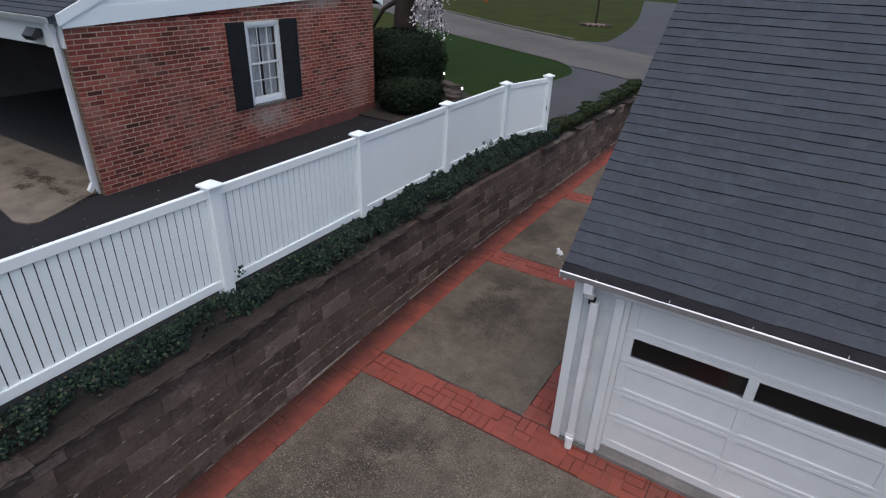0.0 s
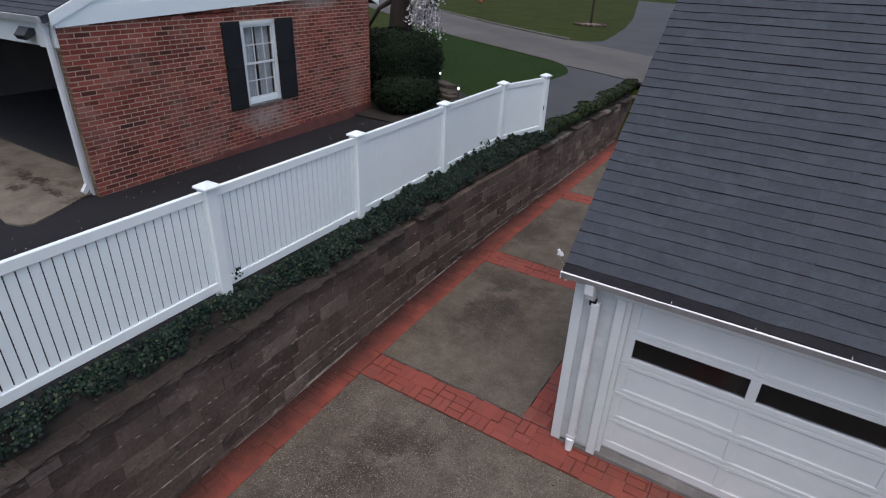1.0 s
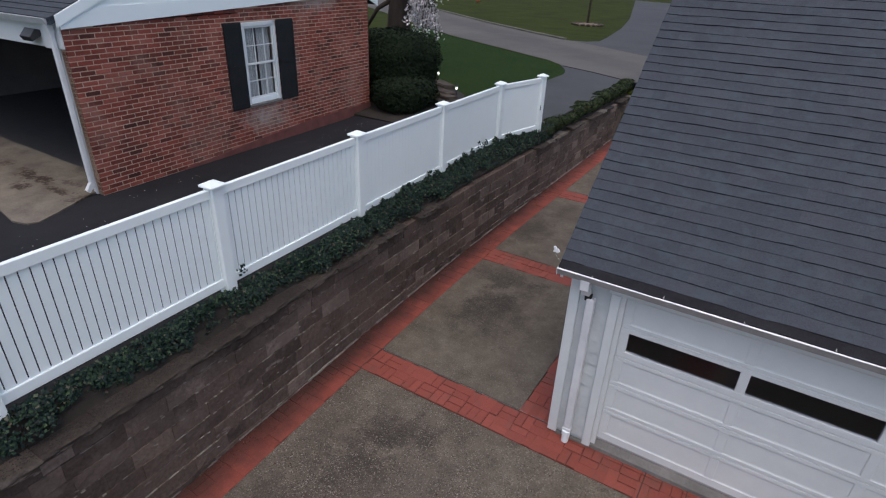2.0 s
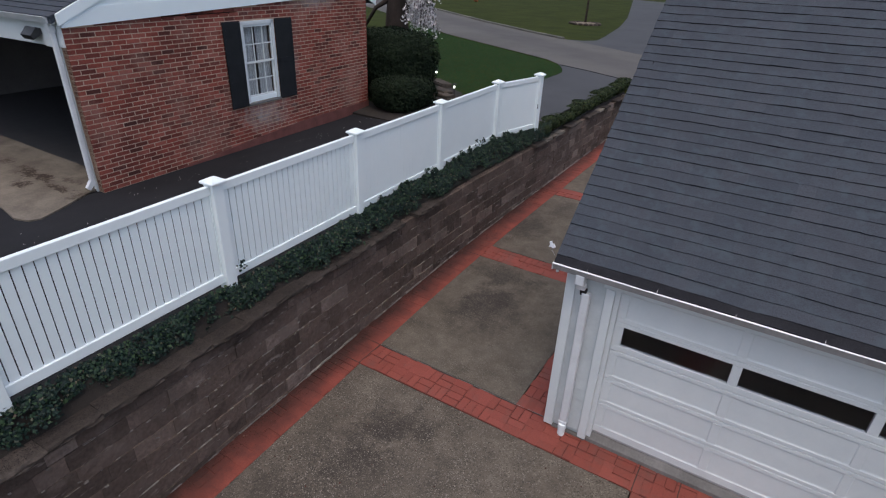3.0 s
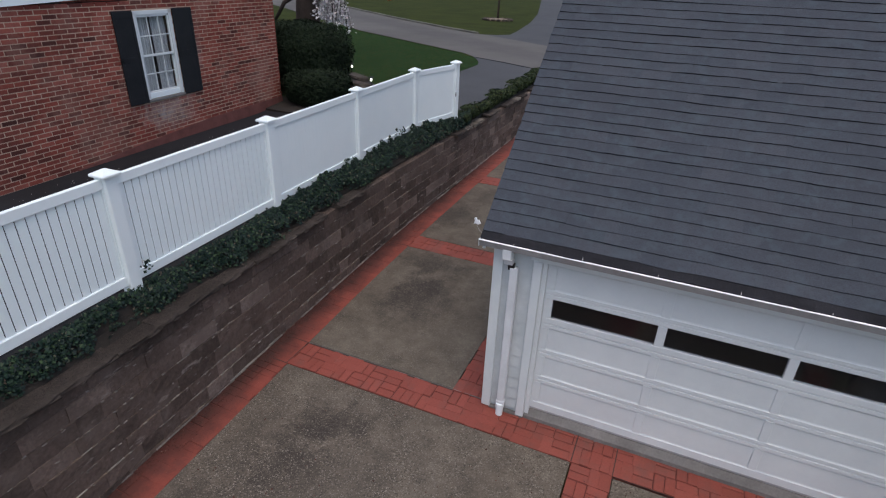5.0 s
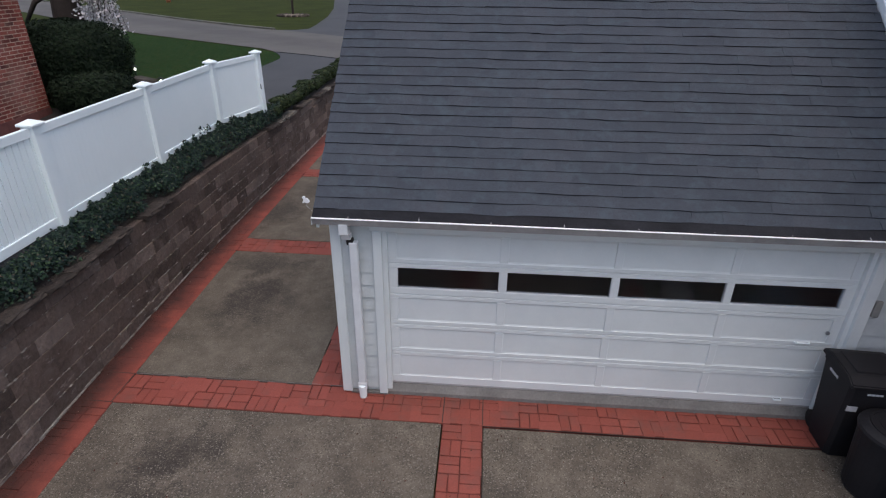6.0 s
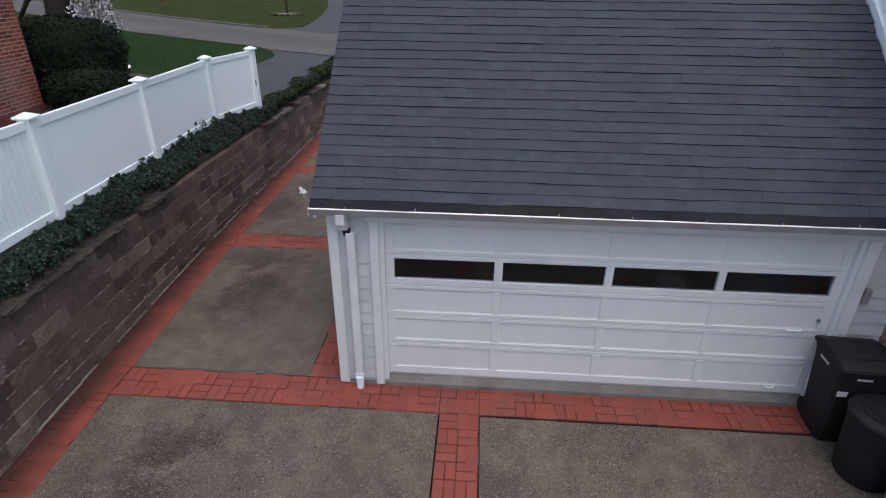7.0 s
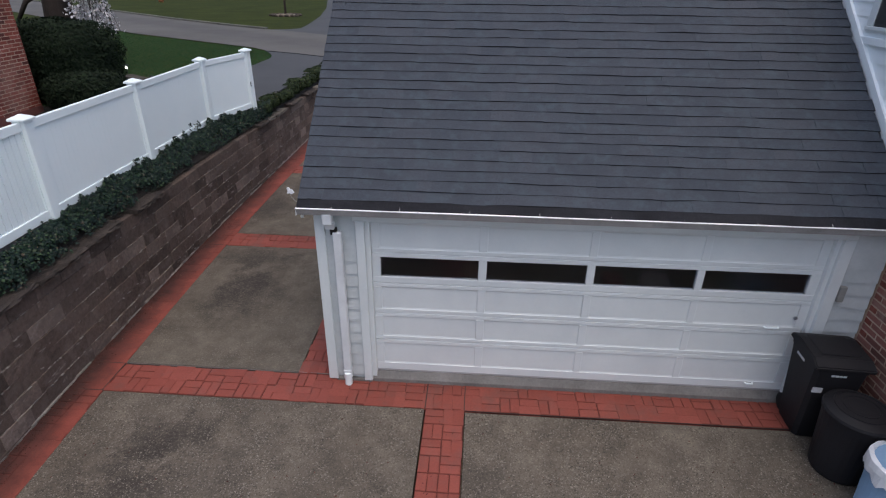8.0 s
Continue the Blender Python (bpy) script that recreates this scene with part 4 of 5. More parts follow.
def gutter():
    g = thing("gutter", "white aluminium gutter with a bright lip and dark debris", "gutter")
    out = [(-0.166, 2.40), (-0.17, 2.31), (-0.255, 2.31), (-0.27, 2.35), (-0.285, 2.385), (-0.276, 2.388), (-0.262, 2.355), (-0.25, 2.322), (-0.18, 2.322), (-0.174, 2.4)]
    # trough face greyed for grime and shade, lip left bright
    part("trough", prism(bmesh.new(), [(a + 0.03, b) for a, b in out], "x", RX0 - 0.02, RX1), TROUGH, g)
    part("lip", new_box(RX0 - 0.02, RX1, -0.262, -0.238, 2.385, 2.397, 0.004), LIP, g, "bright metal lip")
    part("end_cap", new_box(RX0 - 0.024, RX0 - 0.018, -0.25, -0.136, 2.31, 2.392, 0.001), GUTTER, g)
    bm = bmesh.new()
    prism(bm, [(-0.11, 2.325), (-0.11, 2.385), (-0.16, 2.372), (-0.2, 2.362), (-0.232, 2.355), (-0.222, 2.325)], "x", RX0, RX1)
    part("debris", bm, DEBRIS, g, "black wet leaf debris")
    x = -0.45
    while x < 5.3:
        bm = tube(bmesh.new(), [(x, -0.245, 2.39), (x, -0.238, 2.408), (x, -0.222, 2.415), (x, -0.208, 2.42)], [0.005, 0.005, 0.004, 0.004], 6)
        part("hanger", bm, TROUGH, g)
        x += 0.72
    return g


gutter()


def downspout():
    d = thing("downspout", "white square downspout with a round outlet at its foot", "downspout")
    bm = box(bmesh.new(), -0.565, -0.465, -0.235, -0.12, 2.2, 2.325, 0.008)
    part("outlet_box", bm, GUTTER, d)
    bm = bmesh.new()
    prism(bm, [(-0.215, 2.2), (-0.13, 2.2), (-0.1, 2.13), (-0.185, 2.13)], "x", -0.55, -0.455)
    part("elbow", bm, GUTTER, d)
    # black piece added for the dark shade below the elbow
    part("open_joint", prism(bmesh.new(), [(-0.17, 2.13), (-0.11, 2.13), (-0.1, 2.045), (-0.14, 2.045)], "x", -0.51, -0.44), RUBBER, d, "black piece for the shade below the elbow")
    part("pipe", new_box(-0.487, -0.395, -0.16, -0.085, 0.2, 2.085, 0.01), GUTTER, d)
    part("collar", new_box(-0.493, -0.389, -0.166, -0.08, 0.17, 0.215, 0.006), GUTTER, d)
    part("foot", lathe(bmesh.new(), [(0.043, -0.012), (0.045, 0.0), (0.045, 0.1), (0.052, 0.105), (0.052, 0.17), (0.04, 0.175)], 20, pose(-0.441, -0.14, 0)), VINYL, d, "white plastic drain adapter", smooth=False)
    return d


downspout()


def sectional_door():
    """Five rows of four panels; the fourth row is glazed."""
    d = thing("garage_door", "white panelled sectional garage door with four dark windows", "garage door")
    lines = [0.15, 0.605, 0.995, 1.4, 1.79, 2.2]
    x0, x1 = -0.095, 4.81
    stile = 0.09
    cols = [(0.0, 1.112), (1.205, 2.318), (2.405, 3.512), (3.592, 4.708)]
    for r in range(5):
        lo, hi = lines[r] + 0.003, lines[r + 1] - 0.003
        sec = new("section", mesh_of("section", new_box(x0, x1, 0.0, 0.04, lo, hi) if r != 3 else bmesh.new(), WHITE))
        sec.parent = d
        top = 0.05 if r != 3 else 0.055
        low = 0.1 if r == 0 else (0.05 if r != 3 else 0.077)
        part("rail", new_box(x0, x1, -0.012, 0.0, lo, lo + low, 0.004), WHITE, sec)
        part("rail", new_box(x0, x1, -0.012, 0.0, hi - top, hi, 0.004), WHITE, sec)
        edges = [x0, *[v for c in cols for v in c], x1]
        for k in range(0, 10, 2):
            part("stile", new_box(edges[k], edges[k + 1], -0.012, 0.0, lo + low, hi - top, 0.003), WHITE, sec)
        if r == 3:
            part("rail", new_box(x0, x1, 0.0, 0.04, lo, lo + low), WHITE, sec)
            part("rail", new_box(x0, x1, 0.0, 0.04, hi - top, hi), WHITE, sec)
            for k in range(0, 10, 2):
                part("stile", new_box(edges[k], edges[k + 1], 0.0, 0.04, lo + low, hi - top), WHITE, sec)
            for a, b in cols:
                pane = part("pane", new_box(a, b, 0.012, 0.017, lo + low, hi - top), DARKGLASS, sec, "dark glass pane")
                pane.visible_shadow = False
        else:
            for a, b in cols:
                bm = bmesh.new()
                prism(bm, [(-0.006, lo + low), (-0.001, lo + low + 0.018), (-0.001, hi - top - 0.012), (-0.006, hi - top), (0.001, hi - top), (0.001, lo + low)], "x", a, b)
                part("moulding", bm, WHITE, sec)
    part("bottom_seal", new_box(x0, x1, -0.012, 0.03, 0.13, 0.152, 0.003), GREYBOX, d)
    part("lock", lathe(bmesh.new(), [(0.022, 0), (0.022, 0.012), (0.01, 0.014)], 14, pose(4.69, -0.016, 1.18, 90, 0, 0)), STEEL, d, "small dull steel lock")
    for x0, x1, z in ((4.38, 4.54, 1.045), (4.37, 4.46, 0.235)):
        part("lift_handle", tube(bmesh.new(), [(x0, -0.014, z), (x0 + 0.012, -0.04, z), (x1 - 0.012, -0.04, z), (x1, -0.014, z)], [0.009, 0.01, 0.01, 0.009], 8), VINYL, d, "white lift handle")
    return d


sectional_door()


# things inside the garage; the red and the pale box replace a car
def shelf_unit():
    s = thing("shelf", "dim wooden shelf inside the garage", "shelf")
    for z in (0.6, 1.1, 1.6):
        part("board", new_box(0.6, 4.2, 5.8, 6.3, z, z + 0.03), BARK, s)
    for x in (0.62, 2.4, 4.15):
        part("leg", new_box(x, x + 0.05, 5.85, 5.9, 0.12, 1.7), BARK, s)


shelf_unit()


def stand_in_box(label, x0, x1, y0, y1, top, material, handle=False):
    b = thing("stand_in_box", label, "storage bin")
    part("body", new_box(x0 + 0.01, x1 - 0.01, y0 + 0.01, y1 - 0.01, 0.122, top - 0.05, 0.012), material, b)
    part("lid", new_box(x0, x1, y0, y1, top - 0.05, top, 0.012), material, b)
    if handle:
        part("handle", tube(bmesh.new(), [(x0 + 0.02, y0, top), (x0 + 0.02, y0, top + 0.09), (x1 - 0.02, y0, top + 0.09), (x1 - 0.02, y0, top)], [0.009] * 4, 8), STEEL, b, "bright steel handle")


# simple boxes put in for a red car and its bright bar
stand_in_box("tall red box standing in for a red car inside the garage", 2.84, 3.1, 1.1, 1.45, 0.9, BIN_RED)
stand_in_box("pale grey box and steel bar standing in for a car's bright bar", 3.42, 3.74, 1.2, 1.55, 0.87, BIN_GREY, True)
stand_in_box("olive storage bin standing inside the garage", 0.94, 1.14, 1.2, 1.5, 0.96, BIN_OLIVE)


# white torn strip fixed by the eave's corner
def eave_tag():
    t = thing("cable_tag", "torn white plastic tag on a wire at the roof corner", "tag")
    bm = tube(bmesh.new(), [(-0.815, -0.15, 2.4), (-0.86, -0.145, 2.44), (-0.9, -0.138, 2.48), (-0.905, -0.136, 2.535)], [0.0016] * 4, 6)
    part("wire", bm, STEEL, t)
    bm = bmesh.new()
    prism(bm, [(-0.935, 2.572), (-0.912, 2.578), (-0.902, 2.55), (-0.885, 2.557), (-0.862, 2.522), (-0.885, 2.505), (-0.91, 2.515), (-0.938, 2.508), (-0.925, 2.54)], "y", -0.146, -0.126)
    part("strip", bm, BAG, t)


eave_tag()


# ---- taller house joining the garage ----
HX = 5.375


def main_house():
    h = thing("house", "taller house with brick foot and white clapboard above", "house")
    part("brick_core", new_box(HX + 0.012, HX + 0.3, -2.6, 8, -0.3, 2.42), MORTAR, h)
    part("upper_wall", new_box(HX + 0.012, HX + 0.3, -2.6, 8, 2.42, 5.4), SIDING_PALE, h)
    z = 2.42
    while z < 5.25:
        bm = prism(bmesh.new(), [(HX + 0.013, z), (HX - 0.012, z), (HX + 0.004, z + 0.15), (HX + 0.013, z + 0.15)], "y", -2.6, 8)
        part("siding_board", bm, SIDING_PALE, h)
        z += 0.15
    # sloping trim board where the garage roof meets the wall
    o = -0.02
    bm = prism(bmesh.new(), [(EAVE_Y, EAVE_Z + o), (RIDGE_Y, EAVE_Z + o + PITCH * (RIDGE_Y - EAVE_Y)), (RIDGE_Y, EAVE_Z + o + 0.145 + PITCH * (RIDGE_Y - EAVE_Y)), (EAVE_Y, EAVE_Z + o + 0.145)], "x", HX - 0.04, HX + 0.0)
    part("flashing_board", bm, SIDING_PALE, h)
    part("belt_board", new_box(HX - 0.035, HX + 0.0, -2.6, 1.56, 3.94, 4.02, 0.005), SIDING_PALE, h)
    win = part("window", new_box(HX - 0.045, HX + 0.0, 0.5, 1.5, 4.09, 4.13, 0.004), WHITE, h)
    part("frame", new_box(HX - 0.03, HX + 0.0, 1.39, 1.5, 4.13, 5.2, 0.004), WHITE, win)
    part("frame", new_box(HX - 0.03, HX + 0.0, 0.5, 0.58, 4.13, 5.2, 0.004), WHITE, win)
    part("frame", new_box(HX - 0.03, HX + 0.0, 0.5, 1.5, 5.2, 5.28, 0.004), WHITE, win)
    part("pane", new_box(HX - 0.02, HX - 0.016, 0.58, 1.39, 4.13, 5.2), GLASS, win)
    # dark sheet right behind the pane in place of an unlit room
    part("dark_backing", new_box(HX - 0.0145, HX - 0.0135, 0.58, 1.39, 4.13, 5.2), DARKROOM, win)
    part("roof", prism(bmesh.new(), [(5.33, 5.45), (12, 6.6), (12, 6.4), (5.33, 5.38)], "y", -2.9, 8.3), SHINGLE_REST, h)
    return h


HOUSE = main_house()
solid("meter_box", new_box(4.99, 5.06, -0.11, -0.066, 1.46, 1.65, 0.006), METERGREY, "small grey box fixed to the clapboard", "meter box")


# ---- refuse bins ----
def wheelie_bin():
    b = thing("wheelie_bin", "black wheeled refuse bin with a closed hinged lid", "refuse bin", pose(4.925, -0.41, 0.0, 0, 0, -3) @ Matrix.Diagonal((1, 1, 1.03, 1)))
    bm = bmesh.new()
    rings = []
    for w, dfront, dback, z in ((0.2, -0.2, 0.2, 0.0), (0.215, -0.215, 0.22, 0.12), (0.25, -0.26, 0.26, 0.7), (0.265, -0.28, 0.28, 0.93), (0.275, -0.29, 0.285, 0.935), (0.275, -0.29, 0.285, 0.97)):
        c = 0.04
        rings.append([bm.verts.new((x, y, z)) for x, y in ((-w + c, dfront), (w - c, dfront), (w, dfront + c), (w, dback - c), (w - c, dback), (-w + c, dback), (-w, dback - c), (-w, dfront + c))])
    for a, c in zip(rings, rings[1:]):
        for k in range(8):
            bm.faces.new((a[k], a[(k + 1) % 8], c[(k + 1) % 8], c[k]))
    bm.faces.new(rings[0][::-1])
    bm.faces.new(rings[-1])
    part("body", bm, BLACKPLASTIC, b)
    bm = prism(bmesh.new(), [(-0.31, 0.955), (-0.315, 1.0), (-0.2, 1.055), (0.15, 1.07), (0.28, 1.03), (0.3, 0.98), (0.28, 0.975)], "x", -0.295, 0.295)
    bmesh.ops.bevel(bm, geom=bm.edges[:], offset=0.012, segments=2, affect="EDGES")
    lid = part("lid", bm, BLACKPLASTIC, b)
    part("handle", tube(bmesh.new(), [(-0.2, 0.298, 0.955), (0.2, 0.298, 0.955)], [0.012, 0.012], 10), BLACKPLASTIC, b)
    for x in (-0.16, 0.16):
        part("wheel", lathe(bmesh.new(), [(0.05, -0.025), (0.1, -0.022), (0.1, 0.022), (0.05, 0.025)], 20, pose(x, 0.24, 0.1, 0, 90, 0)), RUBBER, b)
    for k in range(4):
        part("printed_bar", new_box(-0.2685, -0.262, 0.085 - 0.042 * k, 0.118 - 0.042 * k, 0.872, 0.898), INK, b, "white printed mark")
        part("printed_bar", new_box(-0.1 + 0.038 * k, -0.069 + 0.038 * k, -0.2815, -0.272, 0.875, 0.895), INK, b, "white printed mark")
    part("sticker", new_box(-0.22, -0.125, -0.2635, -0.25, 0.65, 0.715), INK, b, "white paper sticker")
    part("lid_ridge", new_box(-0.2, 0.2, -0.16, 0.18, 1.058, 1.074, 0.008), BLACKPLASTIC, lid)
    return b


wheelie_bin()


def round_can():
    c = thing("trash_can", "round black plastic refuse can with a ribbed lid", "refuse can", pose(4.96, -1.01, -0.02, 0, 0, 20) @ Matrix.Diagonal((0.98, 0.98, 1.08, 1)))
    part("body", lathe(bmesh.new(), [(0.25, 0.0), (0.265, 0.03), (0.31, 0.6), (0.315, 0.66), (0.325, 0.665), (0.325, 0.7)], 32), BLACKPLASTIC, c, smooth=False)
    lid = part("lid", lathe(bmesh.new(), [(0.328, 0.675), (0.335, 0.7), (0.325, 0.725), (0.26, 0.755), (0.12, 0.77), (0.0, 0.772)][:5], 32), BLACKPLASTIC, c)
    for r0, z in ((0.235, 0.768), (0.16, 0.771)):
        part("lid_ridge", lathe(bmesh.new(), [(r0 + 0.012, z - 0.012), (r0 + 0.008, z), (r0 - 0.008, z), (r0 - 0.012, z - 0.012)], 32), BLACKPLASTIC, lid)
    return c


round_can()


def blue_bin():
    b = thing("recycling_bin", "faded blue recycling bin lined with a white bag", "recycling bin", pose(5.03, -1.64, -0.04, 0, 0, 0) @ Matrix.Diagonal((0.88, 0.88, 1.13, 1)))
    part("body", lathe(bmesh.new(), [(0.26, 0.0), (0.275, 0.02), (0.315, 0.6), (0.33, 0.605), (0.33, 0.64)], 32), BLUEPLASTIC, b)
    rng = random.Random(5)
    bm = bmesh.new()
    n = 36
    loops = []
    for r, z, wob in ((0.345, 0.53, 0.014), (0.345, 0.6, 0.008), (0.338, 0.655, 0.006), (0.3, 0.67, 0.01), (0.28, 0.6, 0.02), (0.15, 0.5, 0.03)):
        loops.append([bm.verts.new(((r + rng.uniform(-wob, wob)) * math.cos(2 * math.pi * k / n), (r + rng.uniform(-wob, wob)) * math.sin(2 * math.pi * k / n), z + rng.uniform(-wob, wob) * (3 if z == 0.53 else 1))) for k in range(n)])
    for a, c in zip(loops, loops[1:]):
        for k in range(n):
            bm.faces.new((a[k], a[(k + 1) % n], c[(k + 1) % n], c[k]))
    bm.faces.new(loops[-1])
    part("bag", bm, BAG, b, "crumpled white bin bag over the rim")
    return b


blue_bin()


# ---- brick house beyond the fence ----
NH = pose(-8.617, -0.92, 0, 0, 0, 2.9)
NBASE, NLEN = 1.5, 7.6
EAVE_N = 4.3


def frieze_z(u):
    return 4.17 + 0.048 * u


def brick_house():
    h = thing("brick_house", "red brick house with white gable and an open dark garage", "house", NH)
    # gable wall around the window opening
    wy0, wy1, wz0, wz1 = 3.365, 4.3, 2.445, 4.055
    bm = bmesh.new()
    box(bm, -0.2, -0.005, 0.0, wy0, NBASE, 4.2)
    box(bm, -0.2, -0.005, wy1, NLEN - 0.012, NBASE, 4.5)
    box(bm, -0.2, -0.005, wy0, wy1, NBASE, wz0)
    box(bm, -0.2, -0.005, wy0, wy1, wz1, 4.5)
    part("gable_wall", bm, MORTAR, h)
    part("back_wall", new_box(-9, -0.006, NLEN - 0.2, NLEN - 0.013, NBASE, 4.4), PARGE, h)
    part("far_wall", new_box(-9.2, -9, 0, NLEN, NBASE, 4.4), MORTAR, h)
    # linings coloured dark so that the open garage reads as unlit
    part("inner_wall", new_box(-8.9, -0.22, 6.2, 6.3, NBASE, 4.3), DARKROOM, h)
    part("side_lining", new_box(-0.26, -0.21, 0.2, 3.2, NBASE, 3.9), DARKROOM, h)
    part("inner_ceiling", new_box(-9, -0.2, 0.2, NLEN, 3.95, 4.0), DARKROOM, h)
    # floor coloured near black for the shade past the opening
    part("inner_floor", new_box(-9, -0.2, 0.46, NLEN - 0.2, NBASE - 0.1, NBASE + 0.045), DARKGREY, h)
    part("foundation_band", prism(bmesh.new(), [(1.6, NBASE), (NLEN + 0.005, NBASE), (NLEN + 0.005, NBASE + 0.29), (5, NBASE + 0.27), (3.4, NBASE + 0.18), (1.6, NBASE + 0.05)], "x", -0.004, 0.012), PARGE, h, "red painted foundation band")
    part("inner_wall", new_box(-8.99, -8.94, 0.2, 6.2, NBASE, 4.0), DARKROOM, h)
    part("corner_pier", new_box(-0.18, -0.012, 0.0, 0.2, NBASE, 4.0), MORTAR, h)
    # white header over the garage opening
    part("header", new_box(-9, -0.02, -0.03, 0.12, 3.88, 4.26, 0.005), WHITE, h)
    part("opening_trim", new_box(-0.24, -0.15, -0.02, 0.1, NBASE, 3.88, 0.004), WHITE, h)
    # roof: low pitch, ridge along the front
    s = 0.46
    ridge = NLEN / 2
    for y0, y1 in ((-0.14, ridge), (NLEN + 0.35, ridge)):
        z0, z1 = EAVE_N + 0.02, EAVE_N + 0.02 + s * abs(y1 - y0)
        part("roof", prism(bmesh.new(), [(y0, z0), (y1, z1), (y1, z1 - 0.09), (y0, z0 - 0.09)], "x", -9.3, 0.02), SHINGLE_REST, h, "grey shingle roof")
    # gable siding and rake
    bm = prism(bmesh.new(), [(-0.02, frieze_z(0)), (NLEN, frieze_z(NLEN)), (NLEN, 4.5), (ridge, EAVE_N + s * ridge - 0.03), (-0.02, EAVE_N - 0.03)], "x", -0.02, 0.03)
    part("gable", bm, VINYL, h, "white gable boarding")
    for sgn, y0 in ((1, -0.07), (-1, NLEN + 0.35)):
        zz = EAVE_N + 0.06
        bm = prism(bmesh.new(), [(y0, zz - 0.16), (ridge, zz - 0.16 + s * abs(ridge - y0)), (ridge, zz + s * abs(ridge - y0)), (y0, zz)], "x", 0.03, 0.065)
        part("rake_board", bm, VINYL, h)
    part("frieze_board", prism(bmesh.new(), [(-0.02, frieze_z(0) - 0.005), (NLEN, frieze_z(NLEN) - 0.005), (NLEN, frieze_z(NLEN) + 0.12), (0.56, 4.45), (0.13, 4.245), (-0.02, 4.2)], "x", 0.03, 0.042), VINYL, h)
    # gutter and downspout at the corner
    part("gutter", prism(bmesh.new(), [(-0.06, 4.23), (-0.15, 4.23), (-0.2, 4.32), (-0.06, 4.32)], "x", -9.3, -0.06), GUTTER, h)
    part("soffit", new_box(-9, -0.06, -0.1, 0.0, 4.2, 4.24), WHITE, h)
    spout = part("downspout", new_box(-0.175, -0.105, -0.115, -0.055, 1.72, 4.15, 0.008), GUTTER, h, "white downspout at the brick corner")
    part("elbow", prism(bmesh.new(), [(-0.15, 4.25), (-0.07, 4.25), (-0.045, 4.16), (-0.045, 4.1), (-0.125, 4.1)], "x", -0.195, -0.095), GUTTER, spout)
    part("shoe", prism(bmesh.new(), [(-0.117, 1.76), (-0.053, 1.76), (-0.053, 1.7), (-0.16, 1.6), (-0.2, 1.65)], "x", -0.177, -0.103), GUTTER, spout)
    part("capital", new_box(-0.46, -0.3, -0.05, -0.03, 3.87, 4.2, 0.004), WHITE, h)
    lamp = part("floodlight", prism(bmesh.new(), [(-0.03, 4.12), (-0.1, 4.14), (-0.2, 4.03), (-0.16, 3.97), (-0.03, 4.04)], "x", -0.8, -0.52), DARKGREY, h, "dark grey floodlight under the eave")
    part("lens", prism(bmesh.new(), [(-0.205, 4.03), (-0.165, 3.97), (-0.17, 3.96), (-0.21, 4.025)], "x", -0.79, -0.53), BLACKPAINT, lamp)
    # window
    win = part("window", new_box(-0.1, -0.02, wy0, wy1, wz0, wz0 + 0.11, 0.004), VINYL, h, "white sash window with curtains")
    part("sill", new_box(-0.04, 0.03, wy0 - 0.02, wy1 + 0.02, wz0 - 0.05, wz0 + 0.0, 0.006), CONCRETE, win, "stained grey sill")
    fr = 0.075
    for y0, y1, z0, z1 in ((wy0, wy0 + fr, wz0, wz1), (wy1 - fr, wy1, wz0, wz1), (wy0, wy1, wz1 - fr, wz1)):
        part("frame", new_box(-0.08, 0.012, y0, y1, z0, z1, 0.004), WHITE, win)
    zm = (wz0 + wz1) / 2
    for z0, z1, x in ((wz0 + 0.1, zm + 0.02, -0.06), (zm - 0.02, wz1 - fr, -0.035)):
        ya, yb = wy0 + fr, wy1 - fr
        for a, b, c, e in ((ya, ya + 0.035, z0, z1), (yb - 0.035, yb, z0, z1), (ya, yb, z0, z0 + 0.04), (ya, yb, z1 - 0.04, z1)):
            part("sash", new_box(x, x + 0.03, a, b, c, e, 0.003), WHITE, win)
        for k in (1, 2):
            yc = ya + (yb - ya) * k / 3
            part("glazing_bar", new_box(x + 0.005, x + 0.028, yc - 0.009, yc + 0.009, z0, z1), WHITE, win)
        part("glazing_bar", new_box(x + 0.005, x + 0.028, ya, yb, (z0 + z1) / 2 - 0.009, (z0 + z1) / 2 + 0.009), WHITE, win)
        pane = part("pane", new_box(x + 0.008, x + 0.012, ya, yb, z0, z1), GLASS, win)
        pane.visible_shadow = False
    # curtains
    bm = bmesh.new()
    for y0, y1 in ((wy0 + fr, wy0 + 0.41), (wy1 - 0.42, wy1 - fr)):
        vs = []
        for k in range(19):
            y = y0 + (y1 - y0) * k / 18
            vs.append([bm.verts.new((-0.14 + 0.014 * math.sin(k * 1.9), y, z)) for z in (wz0 + 0.03, wz1 - 0.05)])
        for a, b in zip(vs, vs[1:]):
            bm.faces.new((a[0], b[0], b[1], a[1]))
    part("curtain", bm, CURTAIN, win, "pale gathered curtains")
    # dark sheet behind the curtains in place of the room's shade
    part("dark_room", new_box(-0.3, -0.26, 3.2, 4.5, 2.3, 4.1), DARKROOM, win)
    # shutters
    for y0, y1 in ((2.925, 3.36), (4.31, 4.81)):
        sh = part("shutter", new_box(0.014, 0.036, y0, y1, 2.405, 4.07, 0.004), BLACKPAINT, h, "black panelled shutter")
        for z0, z1 in ((2.42, 2.52), (3.18, 3.27), (3.95, 4.05)):
            part("rail", new_box(0.036, 0.041, y0, y1, z0, z1, 0.002), BLACKPAINT, sh)
